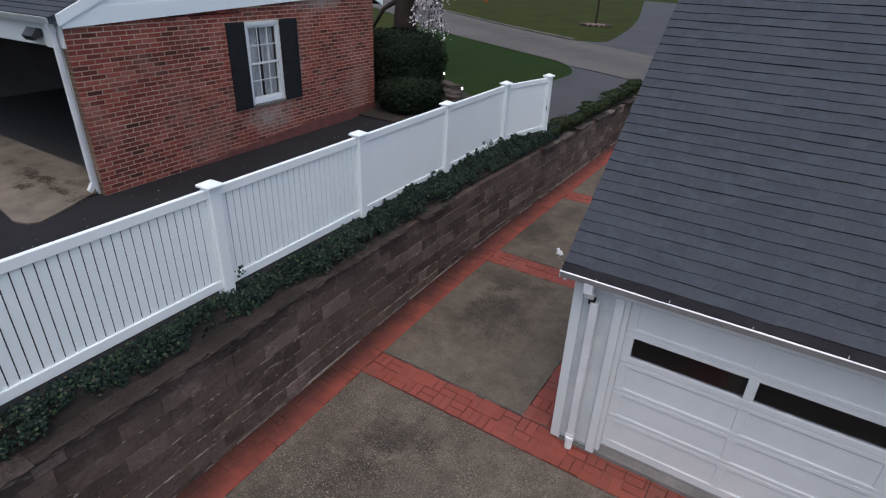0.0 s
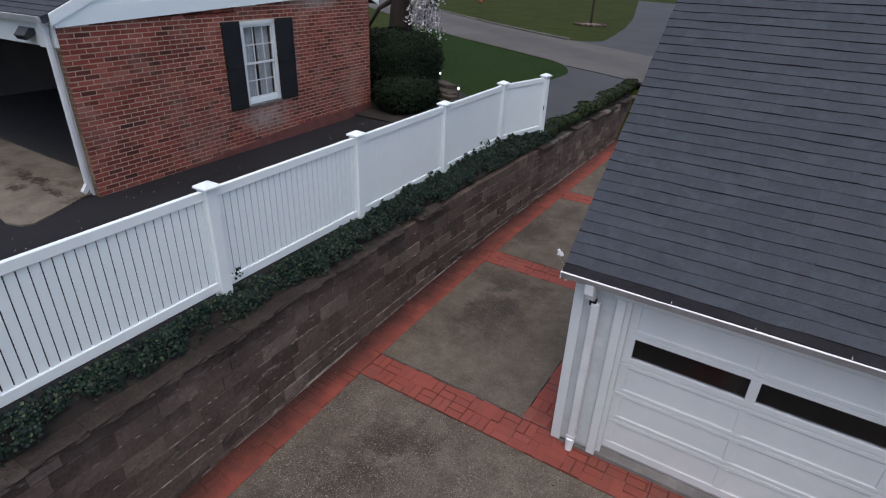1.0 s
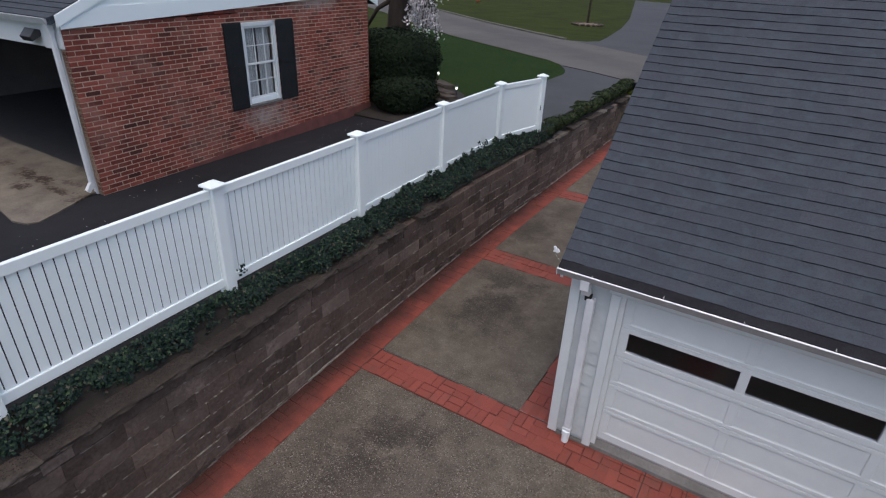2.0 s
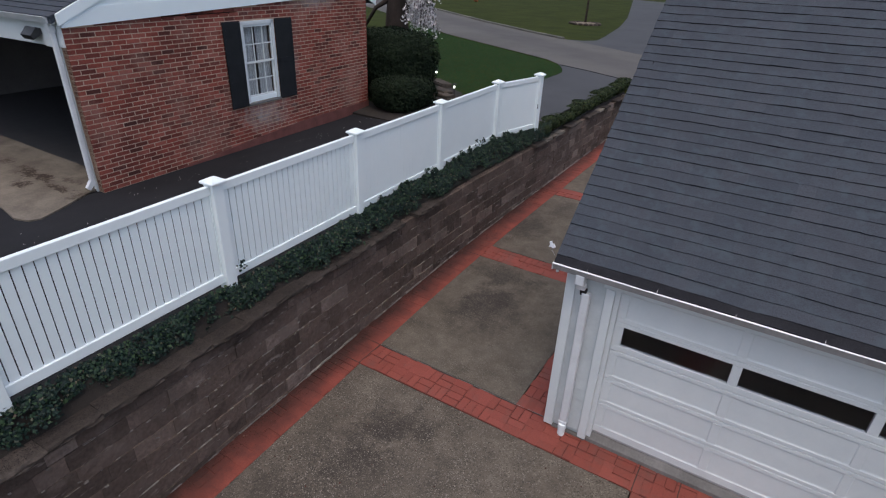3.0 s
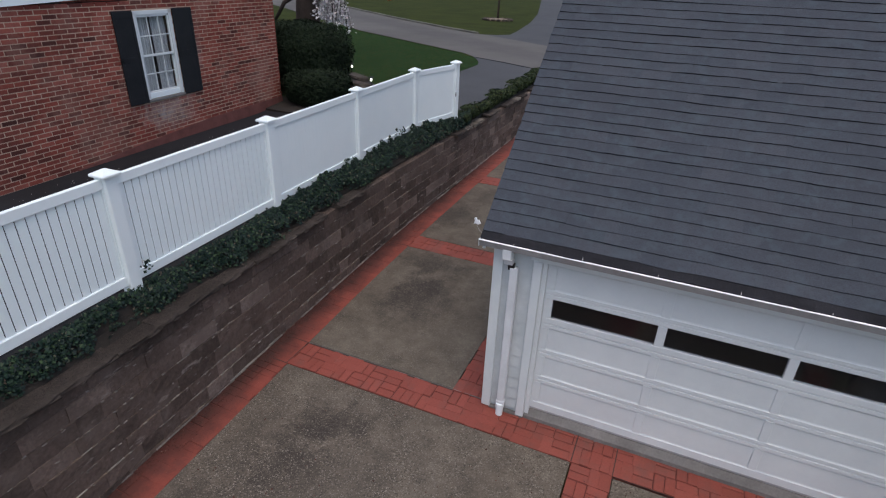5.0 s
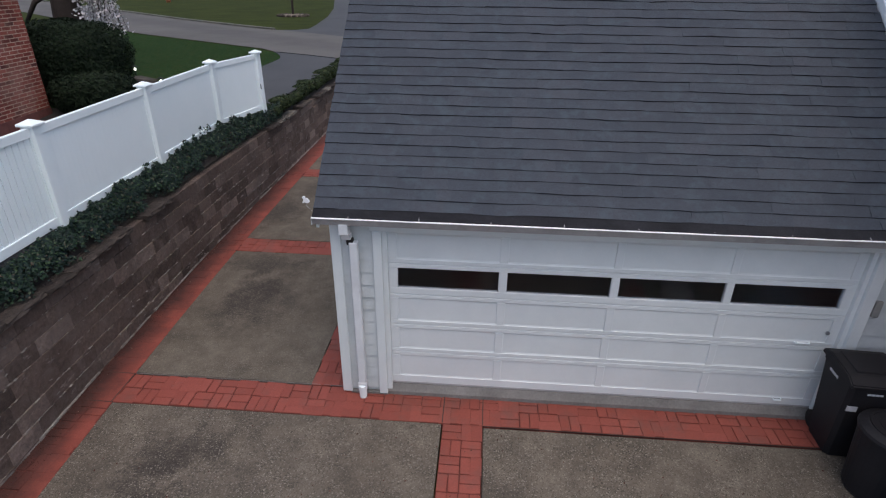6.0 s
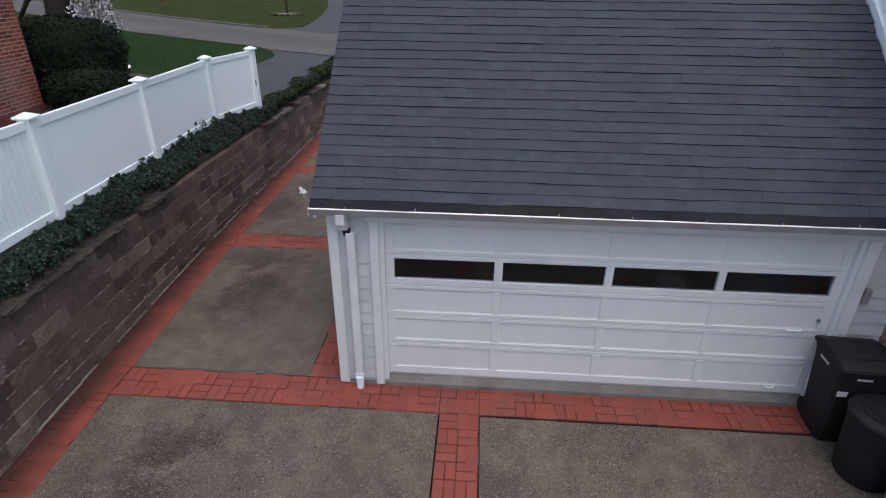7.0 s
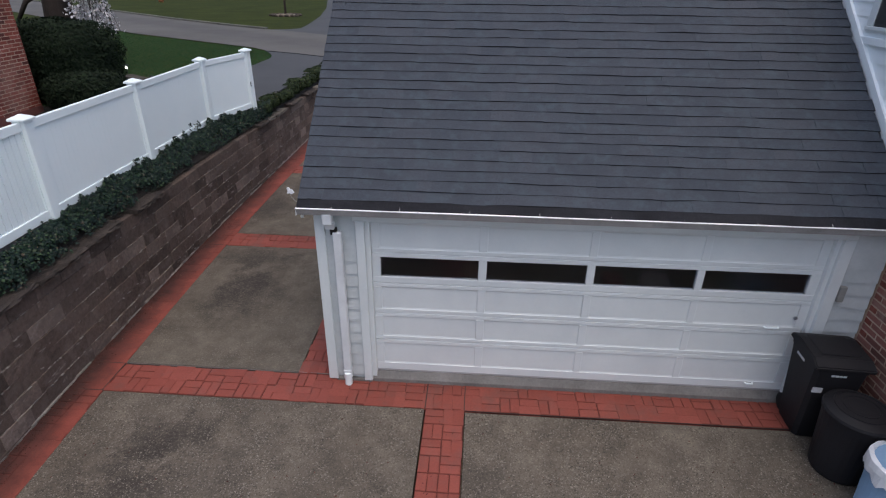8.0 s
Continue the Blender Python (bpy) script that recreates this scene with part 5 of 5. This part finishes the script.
        for a, b in ((y0, y0 + 0.06), (y1 - 0.06, y1)):
            part("stile", new_box(0.036, 0.041, a, b, 2.52, 3.94, 0.002), BLACKPAINT, sh)
    return h


NHOUSE = brick_house()


def neighbour_shingles():
    rng = random.Random(14)
    rest = []
    s = math.atan(0.46)
    for r in range(14):
        x = -3.2
        while x < 0.0:
            w = min(rng.choice((0.3, 0.45, 0.6, 0.9)), 0.03 - x)
            m = pose(x, -0.16, EAVE_N + 0.024, math.degrees(s), 0, 0) @ pose(0, r * 0.14, 0)
            me = new_box(0, w - 0.004, 0, 0.16, -0.01, 0.012 + rng.uniform(0, 0.004), m=m @ pose(0, 0, 0, -5, 0, 0))
            me.verts.ensure_lookup_table()
            rest.append(([tuple(v.co) for v in me.verts], [[v.index for v in f.verts] for f in me.faces]))
            me.free()
            x += w
    joined("shingles", rest, SHINGLE_REST, NHOUSE)


neighbour_shingles()
pad = [(-14, -1.95), (-9.2, -2.22), (-8.64, -2.3), (-8.37, -2.225), (-8.3, -2.07), (-8.46, -1.71), (-8.74, -1.18), (-8.85, -0.85), (-8.85, -0.44), (-14, -0.44)]
sheet("pavement", pad, lambda y: 1.553, TANPAD, "tan concrete pad with leaf stains before the open garage", "pavement", 0.05)


# ---- planting ----
def ivy():
    rng = np.random.default_rng(3)
    n = 60000
    y = rng.uniform(-8.5, 8.0, n)
    f = rng.beta(1.1, 1.0, n)
    lump = np.array([noise.noise(Vector((yy * 1.9, ff * 2.2, 0.3))) + 0.6 * noise.noise(Vector((yy * 5.5, ff * 5, 4.3))) for yy, ff in zip(y, f)])
    # thick against the fence, thinning out in tatters towards the bare ledge of the wall
    keep = rng.uniform(0, 1, n) < np.clip(0.24 + np.where(y < 0.5, 0.9, 1.3) * f + np.where(y < 0.5, 1.3, 0.9) * lump, 0, 1)
    y, f, lump = y[keep], f[keep], lump[keep]
    ledge = np.interp(y, [-8, -4.5, -2.5, -0.5, 1.5, 5, 8], [0.2, 0.2, 0.19, 0.16, 0.15, 0.14, 0.12])
    xa = np.array([wall_x(v) + (0.19 if v < 0.5 else 0.08) * noise.noise(Vector((v * 1.6, 7.7, 0))) + (0.12 if v < 0.5 else 0.07) * noise.noise(Vector((v * 6, 2.7, 0))) for v in y]) - ledge
    xb = np.array([fence_line(v) + 0.05 for v in y])
    x = xa + (xb - xa) * f + rng.normal(0, 0.015, len(y))
    tuft = np.array([max(0, noise.noise(Vector((v * 3.1, 1.2, 5)))) + max(0, noise.noise(Vector((v * 9, 4.2, 1)))) for v in y])
    # a low rounded ridge, taller where it climbs the far panels
    climb = np.clip((y + 0.3) / 1.5, 0, 1) * (1 - 0.6 * np.clip((y - 5.5) / 1.5, 0, 1))
    ridge = np.sin(np.pi * np.clip(f, 0, 1) ** 0.8) * (0.03 + 0.05 * tuft)
    z = WALL_TOP + 0.085 + (1.72 - WALL_TOP - 0.085) * f ** 0.85 + lump * 0.03 + ridge + climb * (0.05 + 0.17 * tuft) * f ** 1.5 + rng.uniform(-0.04, 0.03, len(y))
    ob = leaves("ivy", np.stack([x, y, z], 1), np.tile([0.55, -0.15, 0.8], (len(y), 1)), 0.034, IVY, 4, long=1.1)
    tagged(ob, "dark green ivy spilling over the retaining wall", "ivy", kind="stuff")
    # dead leaves and crumbs on the bare soil and along the wall's foot
    m = 26000
    y = rng.uniform(-7, 8, m)
    top = rng.uniform(0, 1, m) < 0.7
    foot = np.array([wall_x(v) for v in y])
    # crumbs lie thickest beside the wall and darken the paving there
    q = rng.beta(0.75, 2.4, m)
    x = np.where(top, foot - rng.uniform(0.02, 0.3, m), foot + 0.016 + 0.42 * q * np.array([0.55 + 0.6 * noise.noise(Vector((v * 0.8, 3.3, 0))) + 0.4 * noise.noise(Vector((v * 3.8, 1.3, 0))) for v in y]).clip(0.15, 1))
    z = np.where(top, WALL_TOP + 0.075 + np.clip(foot - x - 0.16, 0, 1) * 0.9, 0.02 * y + 0.004)
    for where, material, label in ((top, SOIL, "dark soil crumbs and dead leaves on the wall's ledge"), (~top, LITTER, "dark soil and leaf crumbs along the retaining wall")):
        p = np.stack([x, y, z], 1)[where]
        ob = leaves("leaf_litter", p, np.tile([0, 0, 1.6], (len(p), 1)), 0.009, material, 6, long=1.3)
        tagged(ob, label, "leaf litter", kind="stuff")
    # crumbs and bits of twig strewn over the slabs
    m = 420
    p = np.stack([rng.uniform(-3.3, 5.2, m), rng.uniform(-5.0, -0.6, m), np.zeros(m)], 1)
    p[:, 2] = 0.02 * p[:, 1]
    ob = leaves("leaf_litter", p, np.tile([0, 0, 2.0], (m, 1)), 0.014, LITTER, 7, long=1.8)
    tagged(ob, "dark leaf crumbs and twig bits strewn over the slabs", "leaf litter", kind="stuff")
    # sprigs that climb in front of the fence
    for k, (yc, h) in enumerate(((-1.72, 0.11), (4.6, 0.12), (2.6, 0.07), (4.9, 0.1))):
        m = 15
        p = np.stack([np.full(m, fence_x(yc) + 0.07) + rng.normal(0, 0.02, m), yc + rng.normal(0, 0.045, m), 1.86 + rng.uniform(0, h, m)], 1)
        s = leaves("ivy_sprig", p, np.tile([0.8, -0.3, 0.5], (m, 1)), 0.034, IVY, 50 + k)
        tagged(s, "small ivy sprig climbing the fence foot", "ivy", group="ivy sprigs", kind="stuff")


ivy()


def clump(name, label, category, centre, size, count, leaf, material, seed, flat=0.85, kind="", group="", stems=4, long=1.5):
    """A clipped shrub: stems, a dark heart and a shell of many leaves with an uneven outline."""
    t = thing(name, label, category, pose(*centre), group=group, kind=kind)
    rng = np.random.default_rng(seed)
    d = rng.normal(0, 1, (count, 3))
    d /= np.linalg.norm(d, axis=1)[:, None]
    d[:, 2] = np.where(d[:, 2] < -0.75, -d[:, 2], d[:, 2])
    r = (np.abs(d) ** 3.2).sum(1) ** (-1 / 3.2)
    wob = np.array([noise.noise(Vector(v) * 2.2 + Vector((seed, 0, 0))) for v in d]) * 0.12 + np.array([noise.noise(Vector(v) * 6 + Vector((seed, 3, 0))) for v in d]) * 0.06
    p = d * (r * (1 + wob) * rng.uniform(0.86, 1.02, count))[:, None] * np.array(size) / 2
    p[:, 2] += size[2] / 2
    leaves("crown", p, d, leaf, material, seed + 1, t, long)
    bm = bmesh.new()
    bmesh.ops.create_icosphere(bm, subdivisions=3, radius=0.5)
    for v in bm.verts:
        q = v.co.normalized()
        rr = sum(abs(c) ** 3.2 for c in q) ** (-1 / 3.2)
        v.co = Vector([c * s * 0.84 * rr / 2 for c, s in zip(q, size)]) + Vector((0, 0, size[2] / 2))
    part("heart", bm, YEW, t)
    for k in range(stems):
        a = 6.28 * k / stems
        part("stem", tube(bmesh.new(), [(0.1 * math.cos(a), 0.1 * math.sin(a), -0.05), (0.25 * size[0] * math.cos(a), 0.25 * size[1] * math.sin(a), size[2] * 0.5)], [0.03, 0.015], 6), BARK, t)
    return t


clump("bush", "large dark clipped evergreen bush at the brick house corner", "bush", (-9.45, 8.3, 1.64), (2.45, 2.6, 1.84), 25000, 0.042, YEW, 21)
sheet("soil", [(-12, 6.0), (-6.8, 5.9), (-6.85, 7.6), (-7.5, 9.3), (-9.5, 10.8), (-12, 10.8)], lambda y: upper_z(y) + 0.03 - fall(-7, y), SOIL, "dark mulch bed round the bushes", "soil", 0.2)
clump("bush", "low loose evergreen shrub beside the brick house", "bush", (-8.2, 7.2, 1.58), (1.45, 1.7, 0.88), 11000, 0.038, YEW, 22, long=2.6)
clump("bush", "low loose evergreen shrub under the large bush", "bush", (-8.75, 8.2, 1.62), (1.2, 1.2, 0.62), 4500, 0.045, YEW, 23, long=3.0)
for k in range(14):
    y = 7.7 + 0.58 * k
    clump("hedge_shrub", "small clipped boxwood in the row above the wall", "hedge", (-4.27 + 0.03 * math.sin(k * 2.3), y, 1.5), (0.5 + 0.05 * math.sin(k * 4.1), 0.6 + 0.1 * math.sin(k * 3.1), 0.25 + 0.008 * k + 0.05 * math.sin(k * 1.7)), 1300, 0.034, BOXWOOD, 40 + k, group="boxwood row", stems=2)


def blossom_tree():
    t = thing("blossom_tree", "old dark-barked tree with hanging pale pink blossom", "tree", pose(-12.5, 12.8, 1.7))
    part("trunk", tube(bmesh.new(), [(0, 0, -0.1), (0, 0, 0.3), (-0.02, 0, 1.1), (-0.03, 0, 1.6), (-0.03, 0.1, 2.5), (0.1, 0.1, 3.4)], [0.68, 0.56, 0.47, 0.42, 0.39, 0.28], 16), BARK, t, smooth=True)
    rng = random.Random(7)
    ends = []
    # (line, twigs): blossom hangs from the limbs beside the trunk; one bare limb droops behind the house corner
    limbs = [(((0.1, 0.0, 2.9), (0.7, -0.2, 3.3), (1.1, -0.3, 3.1), (1.2, -0.3, 2.4)), 18), (((0.1, 0.0, 2.7), (0.8, -0.3, 3.1), (1.5, -0.4, 2.9), (1.8, -0.4, 2.3)), 22),
             (((0.1, 0.0, 3.0), (1.0, -0.2, 3.5), (1.8, -0.4, 3.3), (2.2, -0.4, 2.9)), 26), (((0.1, 0.0, 2.6), (0.6, -0.4, 3.0), (1.2, -0.4, 2.8), (1.45, -0.4, 2.1)), 18),
             (((0.1, 0.1, 3.0), (0.5, -0.6, 3.6), (0.7, -0.8, 3.4), (0.5, -0.9, 2.9)), 8), (((0.0, 0.1, 3.2), (-0.9, -0.6, 4.0), (-1.8, -1.2, 4.2), (-2.4, -1.5, 3.6)), 20), (((0.1, 0.1, 3.3), (0.6, 0.9, 4.3), (1.4, 1.6, 4.6), (2.2, 2.0, 4.0)), 20),
             (((0.1, 0.1, 3.4), (0.2, -0.3, 4.6), (-0.2, 0.5, 5.4), (-0.6, 0.6, 5.8)), 20), (((0.0, 0.0, 2.4), (-0.3, -0.2, 2.25), (-0.8, -0.3, 1.95), (-1.3, -0.35, 1.25)), 0)]
    for pts, twigs in limbs:
        limb = part("limb", tube(bmesh.new(), pts, [0.13, 0.1, 0.075, 0.05] if not twigs else [0.12, 0.08, 0.045, 0.025], 8), BARK, t, smooth=True)
        for k in range(twigs):
            q = rng.uniform(1.5, 2.99)
            a = Vector(pts[int(q)]).lerp(Vector(pts[int(q) + 1]), q - int(q))
            b = a + Vector((rng.uniform(-0.3, 0.3), rng.uniform(-0.3, 0.3), -rng.uniform(0.3, 1.7) if twigs in (18, 22) else -rng.uniform(0.2, 0.6)))
            b.z = max(b.z, 0.8 + rng.uniform(0, 0.4))
            part("twig", tube(bmesh.new(), [a, a.lerp(b, 0.5) + Vector((0, 0, 0.1)), b], [0.014, 0.01, 0.006], 5), BARK, limb)
            ends.append((a, b))
    # one thick pale tress close to the trunk
    for k in range(5):
        a, b = Vector((0.92, -0.3, 2.9)), Vector((0.9 + 0.03 * k, -0.3 + 0.03 * k, 1.15 + 0.15 * k))
        ends += [(a, b), (a, b)]
    nrng = np.random.default_rng(9)
    pts = []
    for a, b in ends:
        n = 30
        s = nrng.uniform(0.05, 1.05, n)
        pts.append(np.array(a) + (np.array(b) - np.array(a)) * s[:, None] + nrng.normal(0, 0.06, (n, 3)))
    pts = np.concatenate(pts)
    leaves("blossom", pts, nrng.normal(0, 1, pts.shape), 0.078, PETAL, 10, t, long=1.0)
    return t


blossom_tree()


def path_light(x, y, z):
    t = thing("path_light", "small glowing garden light on a black stake", "garden light", pose(x, y, z), group="path lights")
    part("stake", tube(bmesh.new(), [(0, 0, -0.05), (0, 0, 0.26)], [0.012, 0.012], 8), BLACKPAINT, t)
    part("globe", lathe(bmesh.new(), [(0.012, 0.26), (0.025, 0.275), (0.03, 0.3), (0.02, 0.335)], 14), GLOW, t, "glowing white globe")
    part("cap", lathe(bmesh.new(), [(0.075, 0.36), (0.07, 0.372), (0.02, 0.4)], 14), BLACKPAINT, t)


path_light(-9.24, 10.52, 1.74)
path_light(-7.57, 8.9, 1.72)


def garden_step(x, y, z, l, w, turn, seed):
    rng = random.Random(seed)
    bm = box(bmesh.new(), -l / 2, l / 2, -w / 2, w / 2, -0.1, 0.12, 0.03)
    for v in bm.verts:
        v.co += Vector((rng.uniform(-0.03, 0.03), rng.uniform(-0.03, 0.03), rng.uniform(-0.01, 0.01)))
    ob = solid("garden_step", bm, STONE, "rough brown stone step by the bush", "stone step", group="garden steps")
    ob.matrix_world = pose(x, y, z, 0, 0, turn)


garden_step(-8.2, 9.1, 1.74, 0.9, 0.4, -25, 1)
garden_step(-7.9, 8.75, 1.7, 0.85, 0.38, -20, 2)
garden_step(-8.7, 9.9, 1.78, 0.9, 0.4, -30, 3)


def sapling():
    t = thing("sapling", "thin young tree in a ring of pale stones", "tree", pose(-12.9, 35.8, 1.76))
    part("trunk", tube(bmesh.new(), [(0, 0, -0.1), (0.02, 0, 1.2), (0.0, 0.03, 3.2), (0.05, 0, 5.0)], [0.09, 0.075, 0.06, 0.02], 8), BARK, t)
    part("mulch", lathe(bmesh.new(), [(0.95, -0.02), (0.9, 0.06), (0.4, 0.12), (0.1, 0.13)], 24), MULCH, t)
    rng = random.Random(4)
    for k in range(16):
        a = 6.2832 * k / 16
        bm = bmesh.new()
        bmesh.ops.create_icosphere(bm, subdivisions=1, radius=0.17)
        for v in bm.verts:
            v.co = Vector((v.co.x * rng.uniform(0.8, 1.3), v.co.y * rng.uniform(0.7, 1.1), v.co.z * 0.6))
        part("stone", bm, STONE, t).matrix_basis = pose(1.0 * math.cos(a), 1.0 * math.sin(a), 0.05)
    for k in range(9):
        a = k * 2.4
        z = 2.0 + 0.33 * k
        part("twig", tube(bmesh.new(), [(0, 0, z), (0.5 * math.cos(a), 0.5 * math.sin(a), z + 0.6)], [0.02, 0.006], 5), BARK, t)


sapling()


# grass blades on the near lawn
def orange_stand_in():
    # an orange object of unknown kind; its pot shape is made up
    t = thing("orange_object", "orange object on the far lawn, given a pot's shape", "plant pot", pose(-30, 50.6, 1.74))
    part("bowl", lathe(bmesh.new(), [(0.0, 0.0), (0.2, 0.0), (0.27, 0.42), (0.25, 0.42), (0.22, 0.36), (0.0, 0.36)], 18), ORANGE, t, smooth=True)
    part("rim", lathe(bmesh.new(), [(0.27, 0.36), (0.31, 0.37), (0.31, 0.45), (0.26, 0.45), (0.26, 0.38)], 18), ORANGE, t)


orange_stand_in()


def lawn():
    rng = np.random.default_rng(12)
    n = 150000
    x = rng.uniform(-20, -6.5, n)
    y = rng.uniform(7.0, 26, n)
    near_edge = np.interp(x, [p[0] for p in NEAR], [p[1] for p in NEAR])
    keep = (y < near_edge - 0.12) & (x < np.array([drive_edge(v) for v in y]) - 0.03)
    x, y = x[keep], y[keep]
    z = np.array([upper_z(v) for v in y]) + 0.012
    ob = leaves("grass", np.stack([x, y, z], 1), np.tile([0.1, -0.2, 3.4], (len(x), 1)), 0.036, BLADE, 13, long=1.8)
    tagged(ob, "short green grass blades of the front lawn", "grass", kind="stuff")


lawn()


# petals blown over the asphalt
def petals():
    rng = np.random.default_rng(15)
    n = 260
    x = rng.uniform(-8.3, -4.7, n)
    y = 7 - 13 * rng.beta(1.2, 2.2, n)
    x = np.where(rng.uniform(0, 1, n) < 0.5, -8.35 + 0.9 * rng.beta(0.8, 3, n), x)
    keep = (y > -0.9) | (x > -8.0)
    x, y = x[keep], y[keep]
    z = np.array([upper_z(v) - fall(u, v) for u, v in zip(x, y)]) + 0.026
    ob = leaves("petals", np.stack([x, y, z], 1), np.tile([0, 0, 3.0], (len(x), 1)), 0.012, PETAL, 16, long=1.2)
    tagged(ob, "pale fallen petals on the black asphalt", "petals", kind="stuff")


petals()


# ---- many small pieces: bricks and shingles ----
def house_bricks():
    l, hgt, joint = 0.228, 0.0624, 0.015
    def brick_mesh(length, material=BRICK):
        bm = bmesh.new()
        o = [[bm.verts.new((x, sy * (length / 2 - c), z)) for sy, z in ((-1, c), (1, c), (1, hgt - c), (-1, hgt - c))] for x, c in ((-0.03, 0.0), (-0.003, 0.0), (0.0, 0.003))]
        for a, b in zip(o, o[1:]):
            for k in range(4):
                bm.faces.new((a[k], a[(k + 1) % 4], b[(k + 1) % 4], b[k]))
        bm.faces.new(o[-1])
        return mesh_of("brick", bm, material)
    whole, half = brick_mesh(l), brick_mesh(l / 2 - joint / 2)
    cut = {}
    pale_brick = brick_mesh(l, HOUSEBRICK)
    rng = random.Random(31)
    rest = []
    count = 0
    step = hgt + joint
    courses = int((4.6 - NBASE) / step)
    for c in range(courses):
        z = NBASE + 0.0325 + c * step
        u = 0.0 if c % 2 == 0 else -(l + joint) / 2
        while u < NLEN:
            a, b = max(u, 0.0), min(u + l, NLEN)
            u += l + joint
            if b - a < 0.05 or z + hgt > frieze_z((a + b) / 2) + 0.03:
                continue
            length = round(b - a, 3)
            if length not in cut:
                cut[length] = brick_mesh(length)
            me = cut[length]
            mid = (a + b) / 2
            if 3.3 < mid < 4.36 and 2.39 < z + hgt / 2 < 4.075:
                if not (3.3 < a and b < 4.36) and (b < 3.4 or a > 4.27):
                    pass
                else:
                    continue
            m = pose(rng.uniform(-0.003, 0.002), mid, z)
            if mid < 2.9 and z > 1.9 and count < 295:
                piece("brick", me, NHOUSE, m)
                count += 1
            else:
                rest.append(chunk_of(me, m))
        # corner pier's front face
        for x0 in (-0.1,) if z < 3.8 else ():
            m = pose(x0 + 0.03, 0.0, z, 0, 0, -90)
            rest.append(chunk_of(half, m))
    joined("bricks", rest, BRICK_REST, NHOUSE)
    # brick foot of the taller house, facing the drive
    rest = []
    count = 0
    for c in range(32):
        z = -0.1 + c * step
        y = -0.07 - (0 if c % 2 == 0 else (l + joint) / 2)
        if c % 2:
            rest.append(chunk_of(half, pose(HX + 0.01, -0.07 - l / 4, z, 0, 0, 180)))
        while y > -2.5:
            m = pose(HX + 0.01 + rng.uniform(-0.002, 0.002), y - l / 2, z, 0, 0, 180)
            if y > -1.9 and count < 290:
                piece("brick", pale_brick, HOUSE, m)
                count += 1
            else:
                rest.append(chunk_of(whole, m))
            y -= l + joint
    joined("bricks", rest, BRICK_REST, HOUSE)


house_bricks()


def shingles():
    expo, thick = 0.1313, 0.0135
    cache = {}
    def shingle_mesh(w, material):
        key = (round(w, 2), material.name)
        if key not in cache:
            bm = bmesh.new()
            le = expo + 0.035
            a = [bm.verts.new(p) for p in ((0, 0, thick), (w, 0, thick), (w, le, 0.0015), (0, le, 0.0015))]
            b = [bm.verts.new(p) for p in ((0, 0, -0.001), (w, 0, -0.001), (w, le, -0.006), (0, le, -0.006))]
            bm.faces.new(a)
            for k in range(4):
                f = bm.faces.new((b[k], b[(k + 1) % 4], a[(k + 1) % 4], a[k]))
                # the butt face carries the dark edge and its painted shadow line
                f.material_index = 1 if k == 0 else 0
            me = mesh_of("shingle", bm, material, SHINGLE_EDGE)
            cache[key] = me
        return cache[key]
    # the courses wander a little and the tabs' ends curl
    butt = lambda x, r: 0.008 * noise.noise(Vector((x * 1.1, r * 1.9, 0.5))) + 0.012 * noise.noise(Vector((x * 4.2, r * 2.7, 3.1)))
    curl = lambda x, r: 0.003 + 0.005 * noise.noise(Vector((x * 2.7, r * 3.3, 8.1)))
    rng = random.Random(77)
    rest, rest_edge = [], []
    count = 0
    rows = int((RIDGE_Y - EAVE_Y) / math.cos(angle) / expo) - 1
    base = Matrix.Translation((0, EAVE_Y - 0.01, EAVE_Z + 0.004)) @ Matrix.Rotation(angle, 4, "X")
    for r in range(-1, rows):
        x = RX0 - 0.012
        first = True
        while x < RX1 - 0.06:
            w = rng.choice((0.15, 0.2, 0.26, 0.3, 0.33, 0.33)) if not first else rng.choice((0.1, 0.16, 0.22, 0.3))
            first = False
            w = min(w, RX1 - 0.032 - x)
            sag, ahead = butt(x, r), butt(x + w, r)
            lift, rise = curl(x, r), curl(x + w, r)
            m = base @ pose(x, max(0.061 + r * expo, -0.045) + sag + rng.uniform(-0.003, 0.003), lift + rng.uniform(-0.002, 0.0035), 0, math.degrees(math.atan2(lift - rise, w)), math.degrees(math.atan2(ahead - sag, w)))
            me = shingle_mesh(w + 0.005, STARTER if r < 0 else SHINGLE)
            x += w
            if count < 298 and r < 18:
                piece("shingle", me, GARAGE, m)
                count += 1
            else:
                vs = [tuple(m @ v.co) for v in me.vertices]
                rest.append((vs, [list(p.vertices) for p in me.polygons]))
    ob = joined("shingles", rest, SHINGLE_REST, GARAGE)
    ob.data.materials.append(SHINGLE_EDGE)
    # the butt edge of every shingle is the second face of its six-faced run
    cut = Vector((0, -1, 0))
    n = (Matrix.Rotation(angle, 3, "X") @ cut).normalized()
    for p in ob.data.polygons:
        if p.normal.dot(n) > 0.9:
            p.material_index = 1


shingles()
